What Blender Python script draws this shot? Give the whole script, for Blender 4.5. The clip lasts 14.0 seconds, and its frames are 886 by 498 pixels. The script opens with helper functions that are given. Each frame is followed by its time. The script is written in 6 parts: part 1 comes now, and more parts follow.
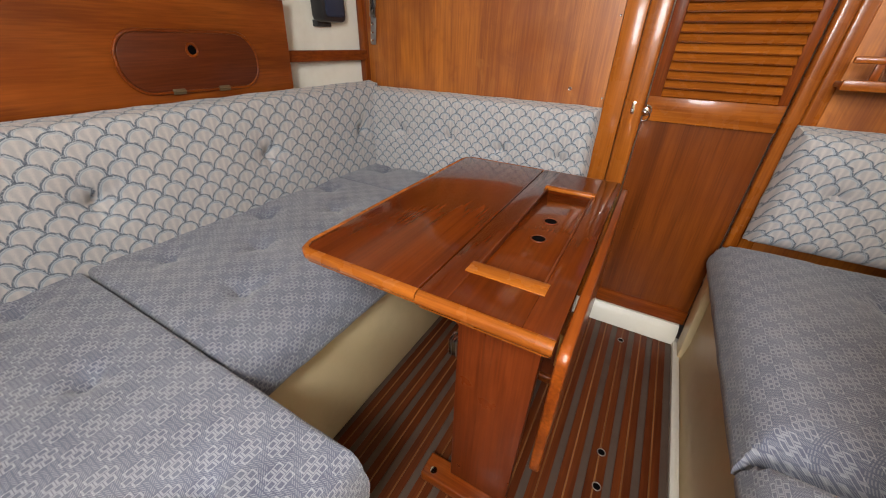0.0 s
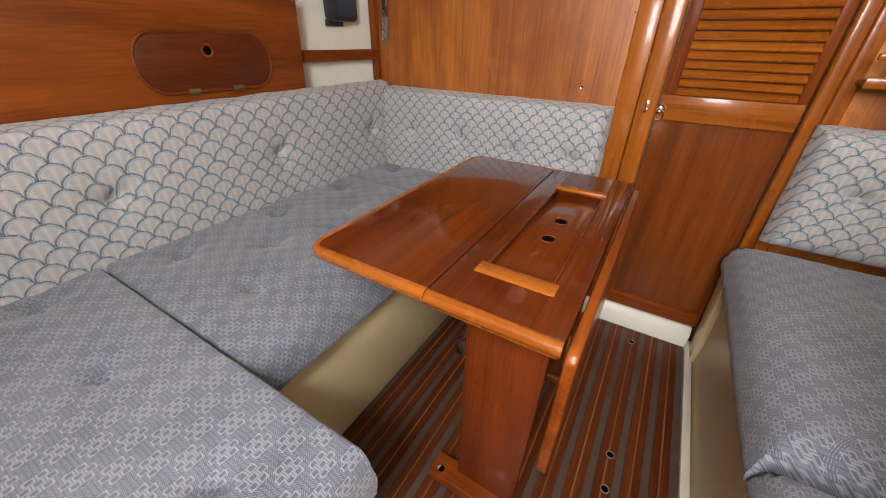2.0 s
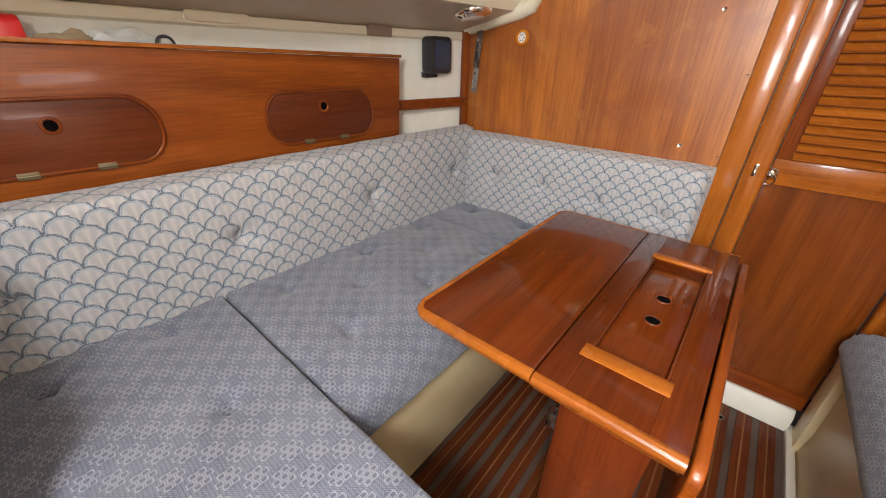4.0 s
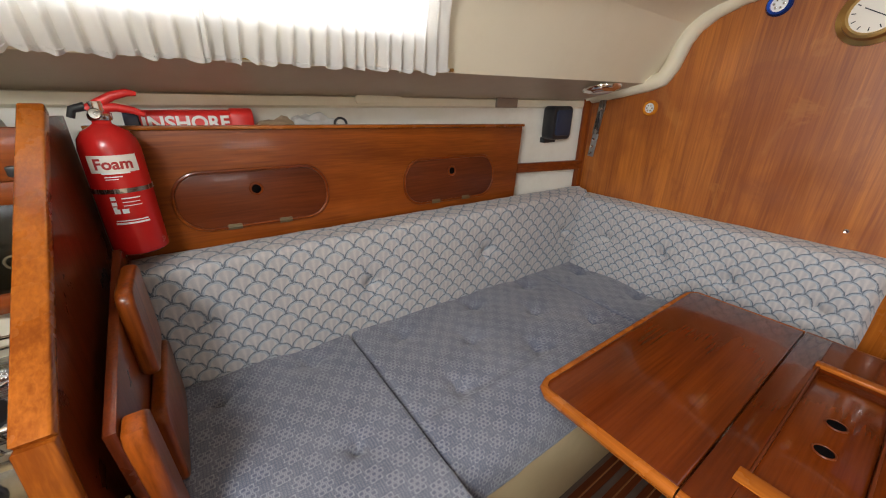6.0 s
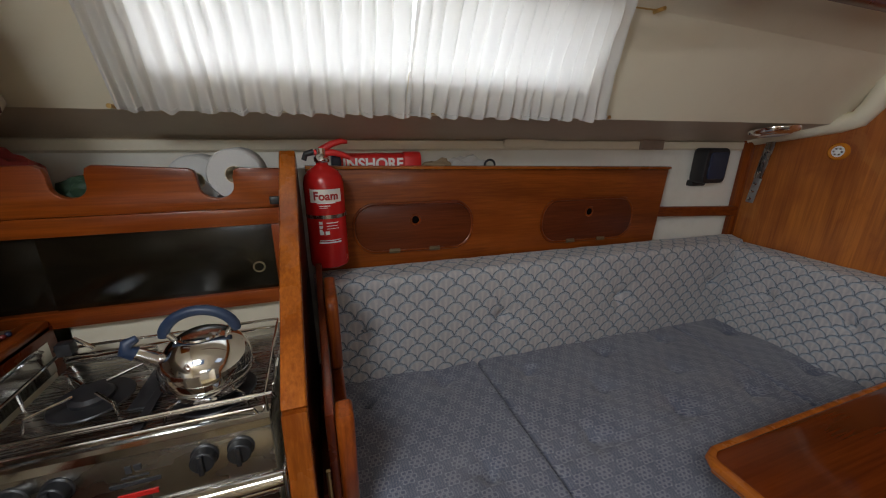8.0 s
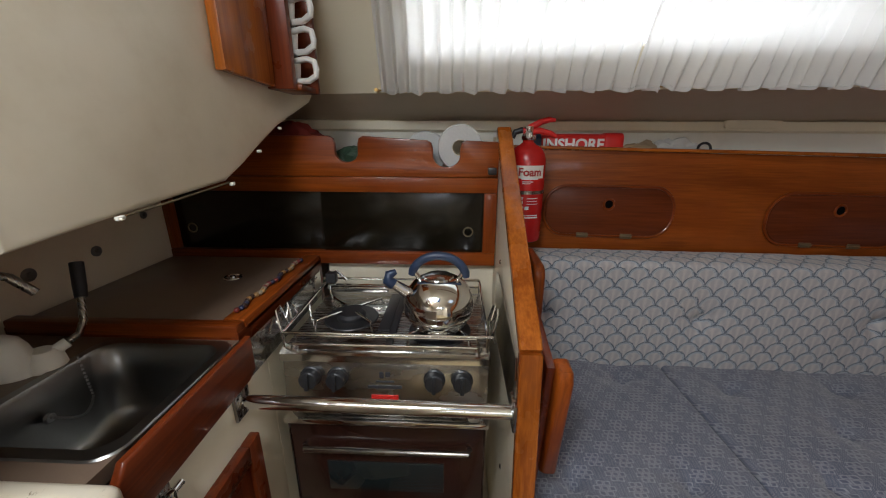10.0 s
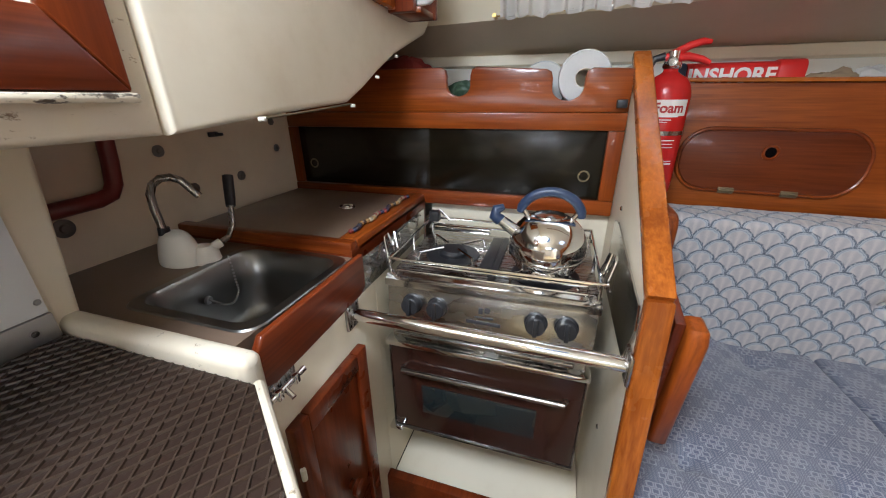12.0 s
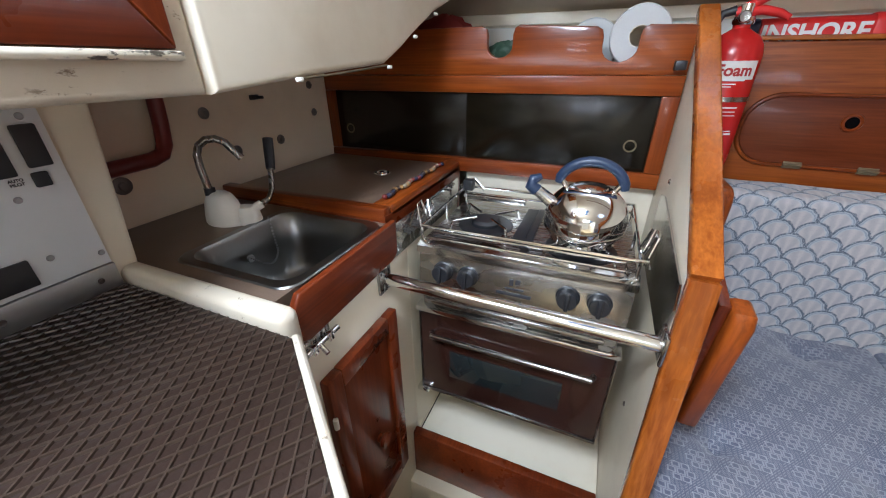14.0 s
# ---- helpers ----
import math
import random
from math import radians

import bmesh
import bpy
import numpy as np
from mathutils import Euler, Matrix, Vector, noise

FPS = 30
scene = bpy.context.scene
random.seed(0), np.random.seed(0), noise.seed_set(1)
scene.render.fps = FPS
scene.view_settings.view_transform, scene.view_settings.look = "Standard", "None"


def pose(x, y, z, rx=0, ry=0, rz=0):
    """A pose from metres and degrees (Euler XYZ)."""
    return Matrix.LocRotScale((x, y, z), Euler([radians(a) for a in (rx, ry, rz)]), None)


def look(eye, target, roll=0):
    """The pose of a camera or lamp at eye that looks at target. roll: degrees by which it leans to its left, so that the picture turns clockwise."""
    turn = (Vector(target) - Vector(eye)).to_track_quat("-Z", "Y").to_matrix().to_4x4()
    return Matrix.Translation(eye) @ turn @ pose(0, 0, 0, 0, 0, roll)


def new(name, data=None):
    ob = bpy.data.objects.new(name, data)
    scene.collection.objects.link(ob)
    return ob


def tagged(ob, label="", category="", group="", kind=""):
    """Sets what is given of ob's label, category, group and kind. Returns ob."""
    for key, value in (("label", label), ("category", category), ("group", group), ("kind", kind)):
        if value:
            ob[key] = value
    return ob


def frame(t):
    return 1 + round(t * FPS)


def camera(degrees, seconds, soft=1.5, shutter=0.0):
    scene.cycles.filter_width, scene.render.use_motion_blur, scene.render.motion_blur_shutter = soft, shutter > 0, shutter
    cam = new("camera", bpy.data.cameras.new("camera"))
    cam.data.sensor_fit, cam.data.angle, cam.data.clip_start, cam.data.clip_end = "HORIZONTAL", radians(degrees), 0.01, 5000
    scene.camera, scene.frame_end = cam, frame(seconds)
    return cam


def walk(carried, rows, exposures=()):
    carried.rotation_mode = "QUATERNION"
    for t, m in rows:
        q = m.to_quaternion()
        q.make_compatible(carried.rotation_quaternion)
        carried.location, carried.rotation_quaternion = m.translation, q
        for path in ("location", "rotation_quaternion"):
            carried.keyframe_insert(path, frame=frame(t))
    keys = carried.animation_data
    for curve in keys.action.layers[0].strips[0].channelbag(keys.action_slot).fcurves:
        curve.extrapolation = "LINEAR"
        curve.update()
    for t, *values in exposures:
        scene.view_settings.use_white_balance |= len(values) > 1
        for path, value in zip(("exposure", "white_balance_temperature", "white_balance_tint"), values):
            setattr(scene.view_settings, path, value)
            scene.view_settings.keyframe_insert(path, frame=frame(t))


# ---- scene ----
cam = camera(102.1, 14.0, 1.1)
PATH = [
    (0, (-0.185, 0.233, 1.11), (-1.021, 1.736, 0.089), 1.3),
    (0.5, (-0.179, 0.235, 1.111), (-1.029, 1.724, 0.08), 1.1),
    (1, (-0.18, 0.231, 1.11), (-1.041, 1.71, 0.075), 1.0),
    (1.5, (-0.18, 0.232, 1.109), (-1.049, 1.71, 0.08), 1.1),
    (2, (-0.184, 0.233, 1.112), (-1.064, 1.706, 0.084), 0.9),
    (2.2, (-0.19, 0.236, 1.117), (-1.082, 1.695, 0.081), 0.8),
    (4.3, (-0.321, 0.169, 1.221), (-1.515, 1.492, 0.314), 1.0),
    (4.5, (-0.341, 0.153, 1.224), (-1.572, 1.456, 0.337), 1.1),
    (5, (-0.347, 0.146, 1.248), (-1.682, 1.367, 0.395), 0.9),
    (5.5, (-0.354, 0.127, 1.283), (-1.77, 1.279, 0.466), 0.5),
    (6, (-0.36, 0.104, 1.307), (-1.865, 1.179, 0.547), 0.7),
    (6.5, (-0.367, 0.071, 1.325), (-1.955, 1.065, 0.626), 0.8),
    (7, (-0.371, 0.048, 1.337), (-2.043, 0.93, 0.685), 0.7),
    (7.5, (-0.379, 0.005, 1.336), (-2.123, 0.764, 0.718), 0.4),
    (8, (-0.381, -0.042, 1.334), (-2.181, 0.59, 0.732), 0.5),
    (8.5, (-0.375, -0.097, 1.328), (-2.221, 0.374, 0.722), 0.7),
    (9, (-0.377, -0.153, 1.316), (-2.261, 0.147, 0.714), 0.8),
    (9.2, (-0.374, -0.173, 1.309), (-2.267, 0.051, 0.706), 0.7),
    (11.3, (-0.357, -0.257, 1.217), (-2.184, -0.708, 0.539), -0.2),
    (11.5, (-0.361, -0.256, 1.211), (-2.167, -0.748, 0.505), -0.3),
    (12, (-0.368, -0.263, 1.2), (-2.127, -0.817, 0.427), -0.5),
    (12.5, (-0.374, -0.271, 1.195), (-2.084, -0.883, 0.359), -0.6),
    (13, (-0.376, -0.274, 1.188), (-2.054, -0.923, 0.313), -0.6),
    (13.5, (-0.373, -0.269, 1.191), (-2.021, -0.946, 0.281), -0.5),
    (14, (-0.37, -0.264, 1.194), (-2.003, -0.963, 0.276), -0.6),
]
EXPOSURES = [(0, 0.74, 6800, 10), (2.2, 0.74, 6800, 10), (4.3, 0.92, 6700, 10), (5, 0.82, 6700, 10), (6.5, 0.12, 6500, 10), (7.5, -0.58, 6350, 10), (8, -0.72, 6300, 10), (9.2, -0.78, 6300, 10), (11.3, 0.42, 6000, 10), (12.3, 0.52, 5750, 10), (14, 0.60, 5450, 10)]
walk(cam, [(t, look(eye, target, roll)) for t, eye, target, roll in PATH], EXPOSURES)

# ---- light ----
world = bpy.data.worlds.new("sky")
scene.world = world
world.use_nodes = True
wn = world.node_tree.nodes
sky = wn.new("ShaderNodeTexSky")
sky.sky_type = "NISHITA"
sky.sun_disc = False
sky.sun_elevation, sky.sun_rotation = radians(50), radians(200)
wn["Background"].inputs["Strength"].default_value = 0.10
world.node_tree.links.new(sky.outputs[0], wn["Background"].inputs[0])


def area(name, x, y, z, rx, ry, rz, w, h, power, colour=(1, 1, 1)):
    lamp = bpy.data.lights.new(name, "AREA")
    lamp.shape, lamp.size, lamp.size_y = "RECTANGLE", w, h
    lamp.energy, lamp.color = power, colour
    ob = new(name, lamp)
    ob.matrix_basis = pose(x, y, z, rx, ry, rz)
    return ob


# daylight in the openings: port window (outside its curtain), companionway, starboard window, fore hatch
area("window_daylight_port", -1.52, 0.15, 1.62, 0, -75, 0, 0.28, 1.05, 6.0, (0.94, 0.97, 1.0))
area("window_daylight_starboard", 1.36, -0.02, 1.57, 0, 88, 0, 0.22, 0.60, 3.2, (0.95, 0.97, 1.0))
area("companionway_daylight", -0.04, -1.09, 1.60, 90, 0, 6, 0.62, 0.44, 26, (0.95, 0.97, 1.0))
area("sliding_hatch_daylight", -0.04, -0.48, 1.93, 8, 24, 0, 0.30, 0.34, 18, (0.93, 0.97, 1.0))
area("saloon_hatch_daylight", 0.0, 0.90, 1.87, -20, 12, 0, 0.42, 0.40, 0.5, (0.95, 0.97, 1.0))


# ---- materials ----
def shader(name, rough=0.5, metal=0.0, colour=(0.8, 0.8, 0.8), coat=0.0):
    m = bpy.data.materials.new(name)
    m.use_nodes = True
    b = m.node_tree.nodes["Principled BSDF"]
    b.inputs["Base Color"].default_value = (*colour, 1)
    b.inputs["Roughness"].default_value = rough
    b.inputs["Metallic"].default_value = metal
    b.inputs["Coat Weight"].default_value = coat
    b.inputs["Coat Roughness"].default_value = 0.06
    return m, m.node_tree, b


class Net:
    """Short spellings for node building."""

    def __init__(self, tree):
        self.t = tree

    def node(self, kind, operation=None, data_type=None, interpolation_type=None):
        n = self.t.nodes.new(kind)
        if operation:
            n.operation = operation
        if data_type:
            n.data_type = data_type
        if interpolation_type:
            n.interpolation_type = interpolation_type
        return n

    def put(self, socket, value):
        if isinstance(value, bpy.types.NodeSocket):
            self.t.links.new(value, socket)
        else:
            socket.default_value = value

    def math(self, op, a, b=0.0, c=0.0):
        n = self.node("ShaderNodeMath", operation=op)
        for i, v in enumerate((a, b, c)):
            self.put(n.inputs[i], v)
        return n.outputs[0]

    def mix(self, f, a, b):
        n = self.node("ShaderNodeMix", data_type="RGBA")
        self.put(n.inputs[0], f)
        self.put(n.inputs[6], (*a, 1) if isinstance(a, tuple) else a)
        self.put(n.inputs[7], (*b, 1) if isinstance(b, tuple) else b)
        return n.outputs[2]

    def ramp(self, f, lo, hi):
        n = self.node("ShaderNodeMapRange", interpolation_type="SMOOTHSTEP")
        self.put(n.inputs[0], f)
        n.inputs[1].default_value, n.inputs[2].default_value = lo, hi
        return n.outputs[0]

    def noise(self, vec, scale, detail=3.0, rough=0.55, distortion=0.0):
        n = self.node("ShaderNodeTexNoise")
        if vec is not None:
            self.put(n.inputs["Vector"], vec)
        n.inputs["Scale"].default_value = scale
        n.inputs["Detail"].default_value = detail
        n.inputs["Roughness"].default_value = rough
        n.inputs["Distortion"].default_value = distortion
        return n.outputs[0]

    def coords(self, which="Object", scale=(1, 1, 1), shift=None):
        c = self.node("ShaderNodeTexCoord")
        m = self.node("ShaderNodeMapping")
        self.t.links.new(c.outputs[which], m.inputs[0])
        m.inputs["Scale"].default_value = scale
        if shift is not None:
            self.put(m.inputs["Location"], shift)
        return m.outputs[0]

    def bump(self, b, height, strength, dist=0.002):
        n = self.node("ShaderNodeBump")
        n.inputs["Strength"].default_value = strength
        n.inputs["Distance"].default_value = dist
        self.put(n.inputs["Height"], height)
        self.t.links.new(n.outputs[0], b.inputs["Normal"])


def wood(name, grain, dark, light, rough=0.3, coat=0.5, red=None, wear=0.0, figure=26.0, gloss=0.22):
    """Varnished timber whose grain runs along one axis: 0, 1 or 2."""
    m, t, b = shader(name, rough, 0, light, coat * 0.5)
    b.inputs["Specular IOR Level"].default_value = gloss
    n = Net(t)
    k = [figure, figure, figure]
    k[grain] = figure * 0.06
    info = n.node("ShaderNodeObjectInfo")
    shift = n.math("MULTIPLY", info.outputs["Random"], 7.0)
    vec = n.coords("Object", tuple(k), shift)
    broad = n.noise(vec, 0.35, 4, 0.6, 1.2)
    k2 = [190.0, 190.0, 190.0]
    k2[grain] = 5.0
    fine = n.noise(n.coords("Object", tuple(k2), shift), 1.0, 2, 0.6, 0.3)
    tone = n.math("ADD", n.math("MULTIPLY", broad, 0.72), n.math("MULTIPLY", fine, 0.35))
    col = n.mix(n.ramp(tone, 0.34, 0.76), dark, light)
    patch = n.noise(n.coords("Object"), 3.5, 3, 0.6)
    if red:
        col = n.mix(n.math("MULTIPLY", n.ramp(patch, 0.42, 0.7), 0.55), col, red)
    if wear:
        blot = n.noise(n.coords("Object", (1.0, 1.0, 0.8)), 5.5, 5, 0.65, 0.6)
        col = n.mix(n.math("MULTIPLY", n.ramp(blot, 0.56, 0.64), 0.3), col, (0.50, 0.20, 0.045))
        col = n.mix(n.math("MULTIPLY", n.ramp(blot, 0.44, 0.36), 0.3), col, dark)
    t.links.new(col, b.inputs["Base Color"])
    stain = n.noise(n.coords("Object"), 9.0, 4, 0.6)
    n.put(b.inputs["Roughness"], n.math("ADD", rough - 0.08, n.math("MULTIPLY", stain, 0.2 + wear)))
    n.bump(b, fine, 0.12, 0.0015)
    return m


DK, LT, RD = (0.095, 0.016, 0.0020), (0.34, 0.077, 0.008), (0.18, 0.028, 0.0035)
wood_x = wood("varnished_teak_x", 0, DK, LT, red=RD)
wood_y = wood("varnished_teak_y", 1, DK, LT, red=RD)
wood_z = wood("varnished_teak_z", 2, DK, LT, red=RD)
ply_y = wood("locker_veneer", 1, (0.15, 0.030, 0.0036), (0.36, 0.092, 0.011), rough=0.36, coat=0.3, red=(0.21, 0.040, 0.005))
mahogany_y = wood("table_veneer_y", 1, (0.066, 0.010, 0.0013), (0.150, 0.027, 0.0031), rough=0.14, coat=1.0, red=(0.118, 0.018, 0.0022))
sole_teak = wood("sole_teak", 1, (0.060, 0.011, 0.003), (0.15, 0.034, 0.008), rough=0.38, coat=0.3, red=(0.11, 0.028, 0.006))
holly = wood("holly_inlay", 1, (0.17, 0.062, 0.018), (0.34, 0.15, 0.055), rough=0.4, coat=0.2)
lid_wood = wood("locker_lid_veneer", 1, (0.080, 0.015, 0.004), (0.17, 0.037, 0.009), rough=0.34, coat=0.3)
EDK, ELT = (0.20, 0.045, 0.005), (0.44, 0.128, 0.015)
edge_x = wood("lipping_x", 0, EDK, ELT, rough=0.25, coat=0.5)
edge_y = wood("lipping_y", 1, EDK, ELT, rough=0.25, coat=0.5)
edge_z = wood("lipping_z", 2, EDK, ELT, rough=0.25, coat=0.5)
deep_z = wood("red_varnish_z", 2, (0.085, 0.013, 0.003), (0.20, 0.038, 0.008), rough=0.28, coat=0.45)
deep_x = wood("red_varnish_x", 0, (0.085, 0.013, 0.003), (0.20, 0.038, 0.008), rough=0.28, coat=0.45)


def painted(name, colour, rough=0.4, dirt=(0.35, 0.27, 0.16), amount=0.25, grain=0.06, scale=60.0):
    m, t, b = shader(name, rough, 0, colour)
    n = Net(t)
    big = n.noise(n.coords("Object"), 2.6, 5, 0.65)
    small = n.noise(n.coords("Object"), 14.0, 4, 0.65)
    f = n.math("MULTIPLY", n.ramp(n.math("ADD", n.math("MULTIPLY", big, 0.6), n.math("MULTIPLY", small, 0.4)), 0.45, 0.75), amount)
    t.links.new(n.mix(f, colour, dirt), b.inputs["Base Color"])
    n.put(b.inputs["Roughness"], n.math("ADD", rough - 0.08, n.math("MULTIPLY", small, 0.16)))
    n.bump(b, n.noise(n.coords("Object"), scale, 2), grain, 0.002)
    return m


cream = painted("cream_gelcoat", (0.80, 0.73, 0.565), 0.35, (0.60, 0.50, 0.33), 0.2)
cream_dirty = painted("aged_cream_gelcoat", (0.77, 0.70, 0.55), 0.4, (0.52, 0.42, 0.26), 0.4)
bench_cream = painted("settee_gelcoat", (0.70, 0.57, 0.34), 0.38, (0.50, 0.38, 0.20), 0.35)
white_paint = painted("off_white_paint", (0.80, 0.77, 0.68), 0.4, (0.5, 0.44, 0.33), 0.3)
headliner = painted("taupe_headlining", (0.60, 0.50, 0.38), 0.42, (0.48, 0.39, 0.28), 0.4, 0.25, 220)
laminate = painted("brown_laminate", (0.165, 0.112, 0.078), 0.32, (0.10, 0.06, 0.036), 0.4, 0.1, 300)
greige = painted("greige_laminate", (0.79, 0.70, 0.54), 0.4, (0.52, 0.43, 0.32), 0.3)
panel_white = painted("switch_panel_white", (0.74, 0.76, 0.76), 0.35, (0.5, 0.5, 0.48), 0.12)
alu = shader("dull_aluminium", 0.45, 0.9, (0.42, 0.42, 0.42))[0]
dull_bolt = shader("oxidised_bolt", 0.5, 0.8, (0.20, 0.19, 0.18))[0]
chrome = shader("chrome", 0.08, 1.0, (0.80, 0.80, 0.80))[0]
polished = shader("polished_steel", 0.13, 1.0, (0.56, 0.55, 0.53))[0]


def steel(name, rough, colour=(0.58, 0.56, 0.53)):
    m, t, b = shader(name, rough, 1.0, colour)
    n = Net(t)
    s = n.noise(n.coords("Object", (240, 12, 12)), 1.0, 2)
    n.put(b.inputs["Roughness"], n.math("ADD", rough - 0.06, n.math("MULTIPLY", s, 0.14)))
    return m


brushed = steel("brushed_steel", 0.26, (0.40, 0.385, 0.36))
sink_steel = steel("sink_steel", 0.30, (0.24, 0.235, 0.225))
black = painted("black_plastic", (0.018, 0.018, 0.02), 0.42, (0.05, 0.05, 0.05), 0.4)
navy = painted("navy_plastic", (0.02, 0.035, 0.075), 0.4, (0.04, 0.05, 0.08), 0.3)
# near black: paints the shade inside uncut finger holes; also colours small screws
dark_hole = shader("dark_inside", 0.9, 0, (0.004, 0.003, 0.003))[0]
dark_hole.node_tree.nodes["Principled BSDF"].inputs["Specular IOR Level"].default_value = 0.03
brass = shader("aged_brass", 0.3, 1.0, (0.62, 0.42, 0.16))[0]
dull_brass = shader("tarnished_brass", 0.5, 0.7, (0.22, 0.17, 0.10))[0]
red_paint = painted("extinguisher_red", (0.52, 0.014, 0.012), 0.25, (0.36, 0.01, 0.01), 0.3, 0.02)
red_plastic = painted("red_plastic", (0.62, 0.022, 0.018), 0.35, (0.45, 0.012, 0.012), 0.3, 0.02)
label_white = shader("label_white", 0.5, 0, (0.78, 0.74, 0.66))[0]
maroon = painted("maroon_paint", (0.17, 0.016, 0.014), 0.3, (0.09, 0.01, 0.01), 0.4)
smoked = painted("smoked_acrylic", (0.008, 0.006, 0.003), 0.20, (0.018, 0.013, 0.006), 0.5, 0.0)
smoked.node_tree.nodes["Principled BSDF"].inputs["Specular IOR Level"].default_value = 0.46
oven_brown = shader("brown_enamel", 0.18, 0, (0.034, 0.013, 0.009), 0.15)[0]
paper = painted("tissue_paper", (0.55, 0.55, 0.54), 0.9, (0.45, 0.45, 0.44), 0.3, 0.3, 160)


def mildewed(name, colour, spots=(0.05, 0.035, 0.02), amount=0.62):
    """Aged gelcoat with dark specks and runs."""
    m, t, b = shader(name, 0.42, 0, colour)
    n = Net(t)
    fine = n.noise(n.coords("Object", (1, 1, 2.2)), 55.0, 5, 0.7)
    broad = n.noise(n.coords("Object"), 9.0, 3)
    f = n.math("MULTIPLY", n.ramp(fine, amount - 0.04, amount + 0.06), n.ramp(broad, 0.42, 0.6))
    col = n.mix(n.math("MULTIPLY", n.ramp(broad, 0.4, 0.75), 0.35), colour, (0.5, 0.40, 0.24))
    t.links.new(n.mix(f, col, spots), b.inputs["Base Color"])
    n.bump(b, fine, 0.15, 0.002)
    return m


ledge_mat = mildewed("mildewed_gelcoat", (0.74, 0.68, 0.54), amount=0.54)
chipped = mildewed("chipped_gelcoat", (0.64, 0.57, 0.45), (0.16, 0.10, 0.05), 0.64)
door_veneer = wood("door_veneer", 2, (0.095, 0.020, 0.0025), (0.225, 0.054, 0.0065), rough=0.3, coat=0.4, red=(0.15, 0.030, 0.004))


def uv_parts(n):
    c = n.node("ShaderNodeTexCoord")
    s = n.node("ShaderNodeSeparateXYZ")
    n.t.links.new(c.outputs["UV"], s.inputs[0])
    return s.outputs[0], s.outputs[1]


def weave(n, b, u, v, extra=None):
    """Fine woven relief, with an optional second height."""
    a = n.math("SINE", n.math("MULTIPLY", u, 4200.0))
    c = n.math("SINE", n.math("MULTIPLY", v, 4200.0))
    h = n.math("MULTIPLY", n.math("MULTIPLY", a, c), 0.35)
    fuzz = n.noise(n.coords("Object"), 900.0, 2)
    h = n.math("ADD", h, fuzz)
    if extra is not None:
        h = n.math("ADD", h, extra)
    n.bump(b, h, 0.3, 0.0012)


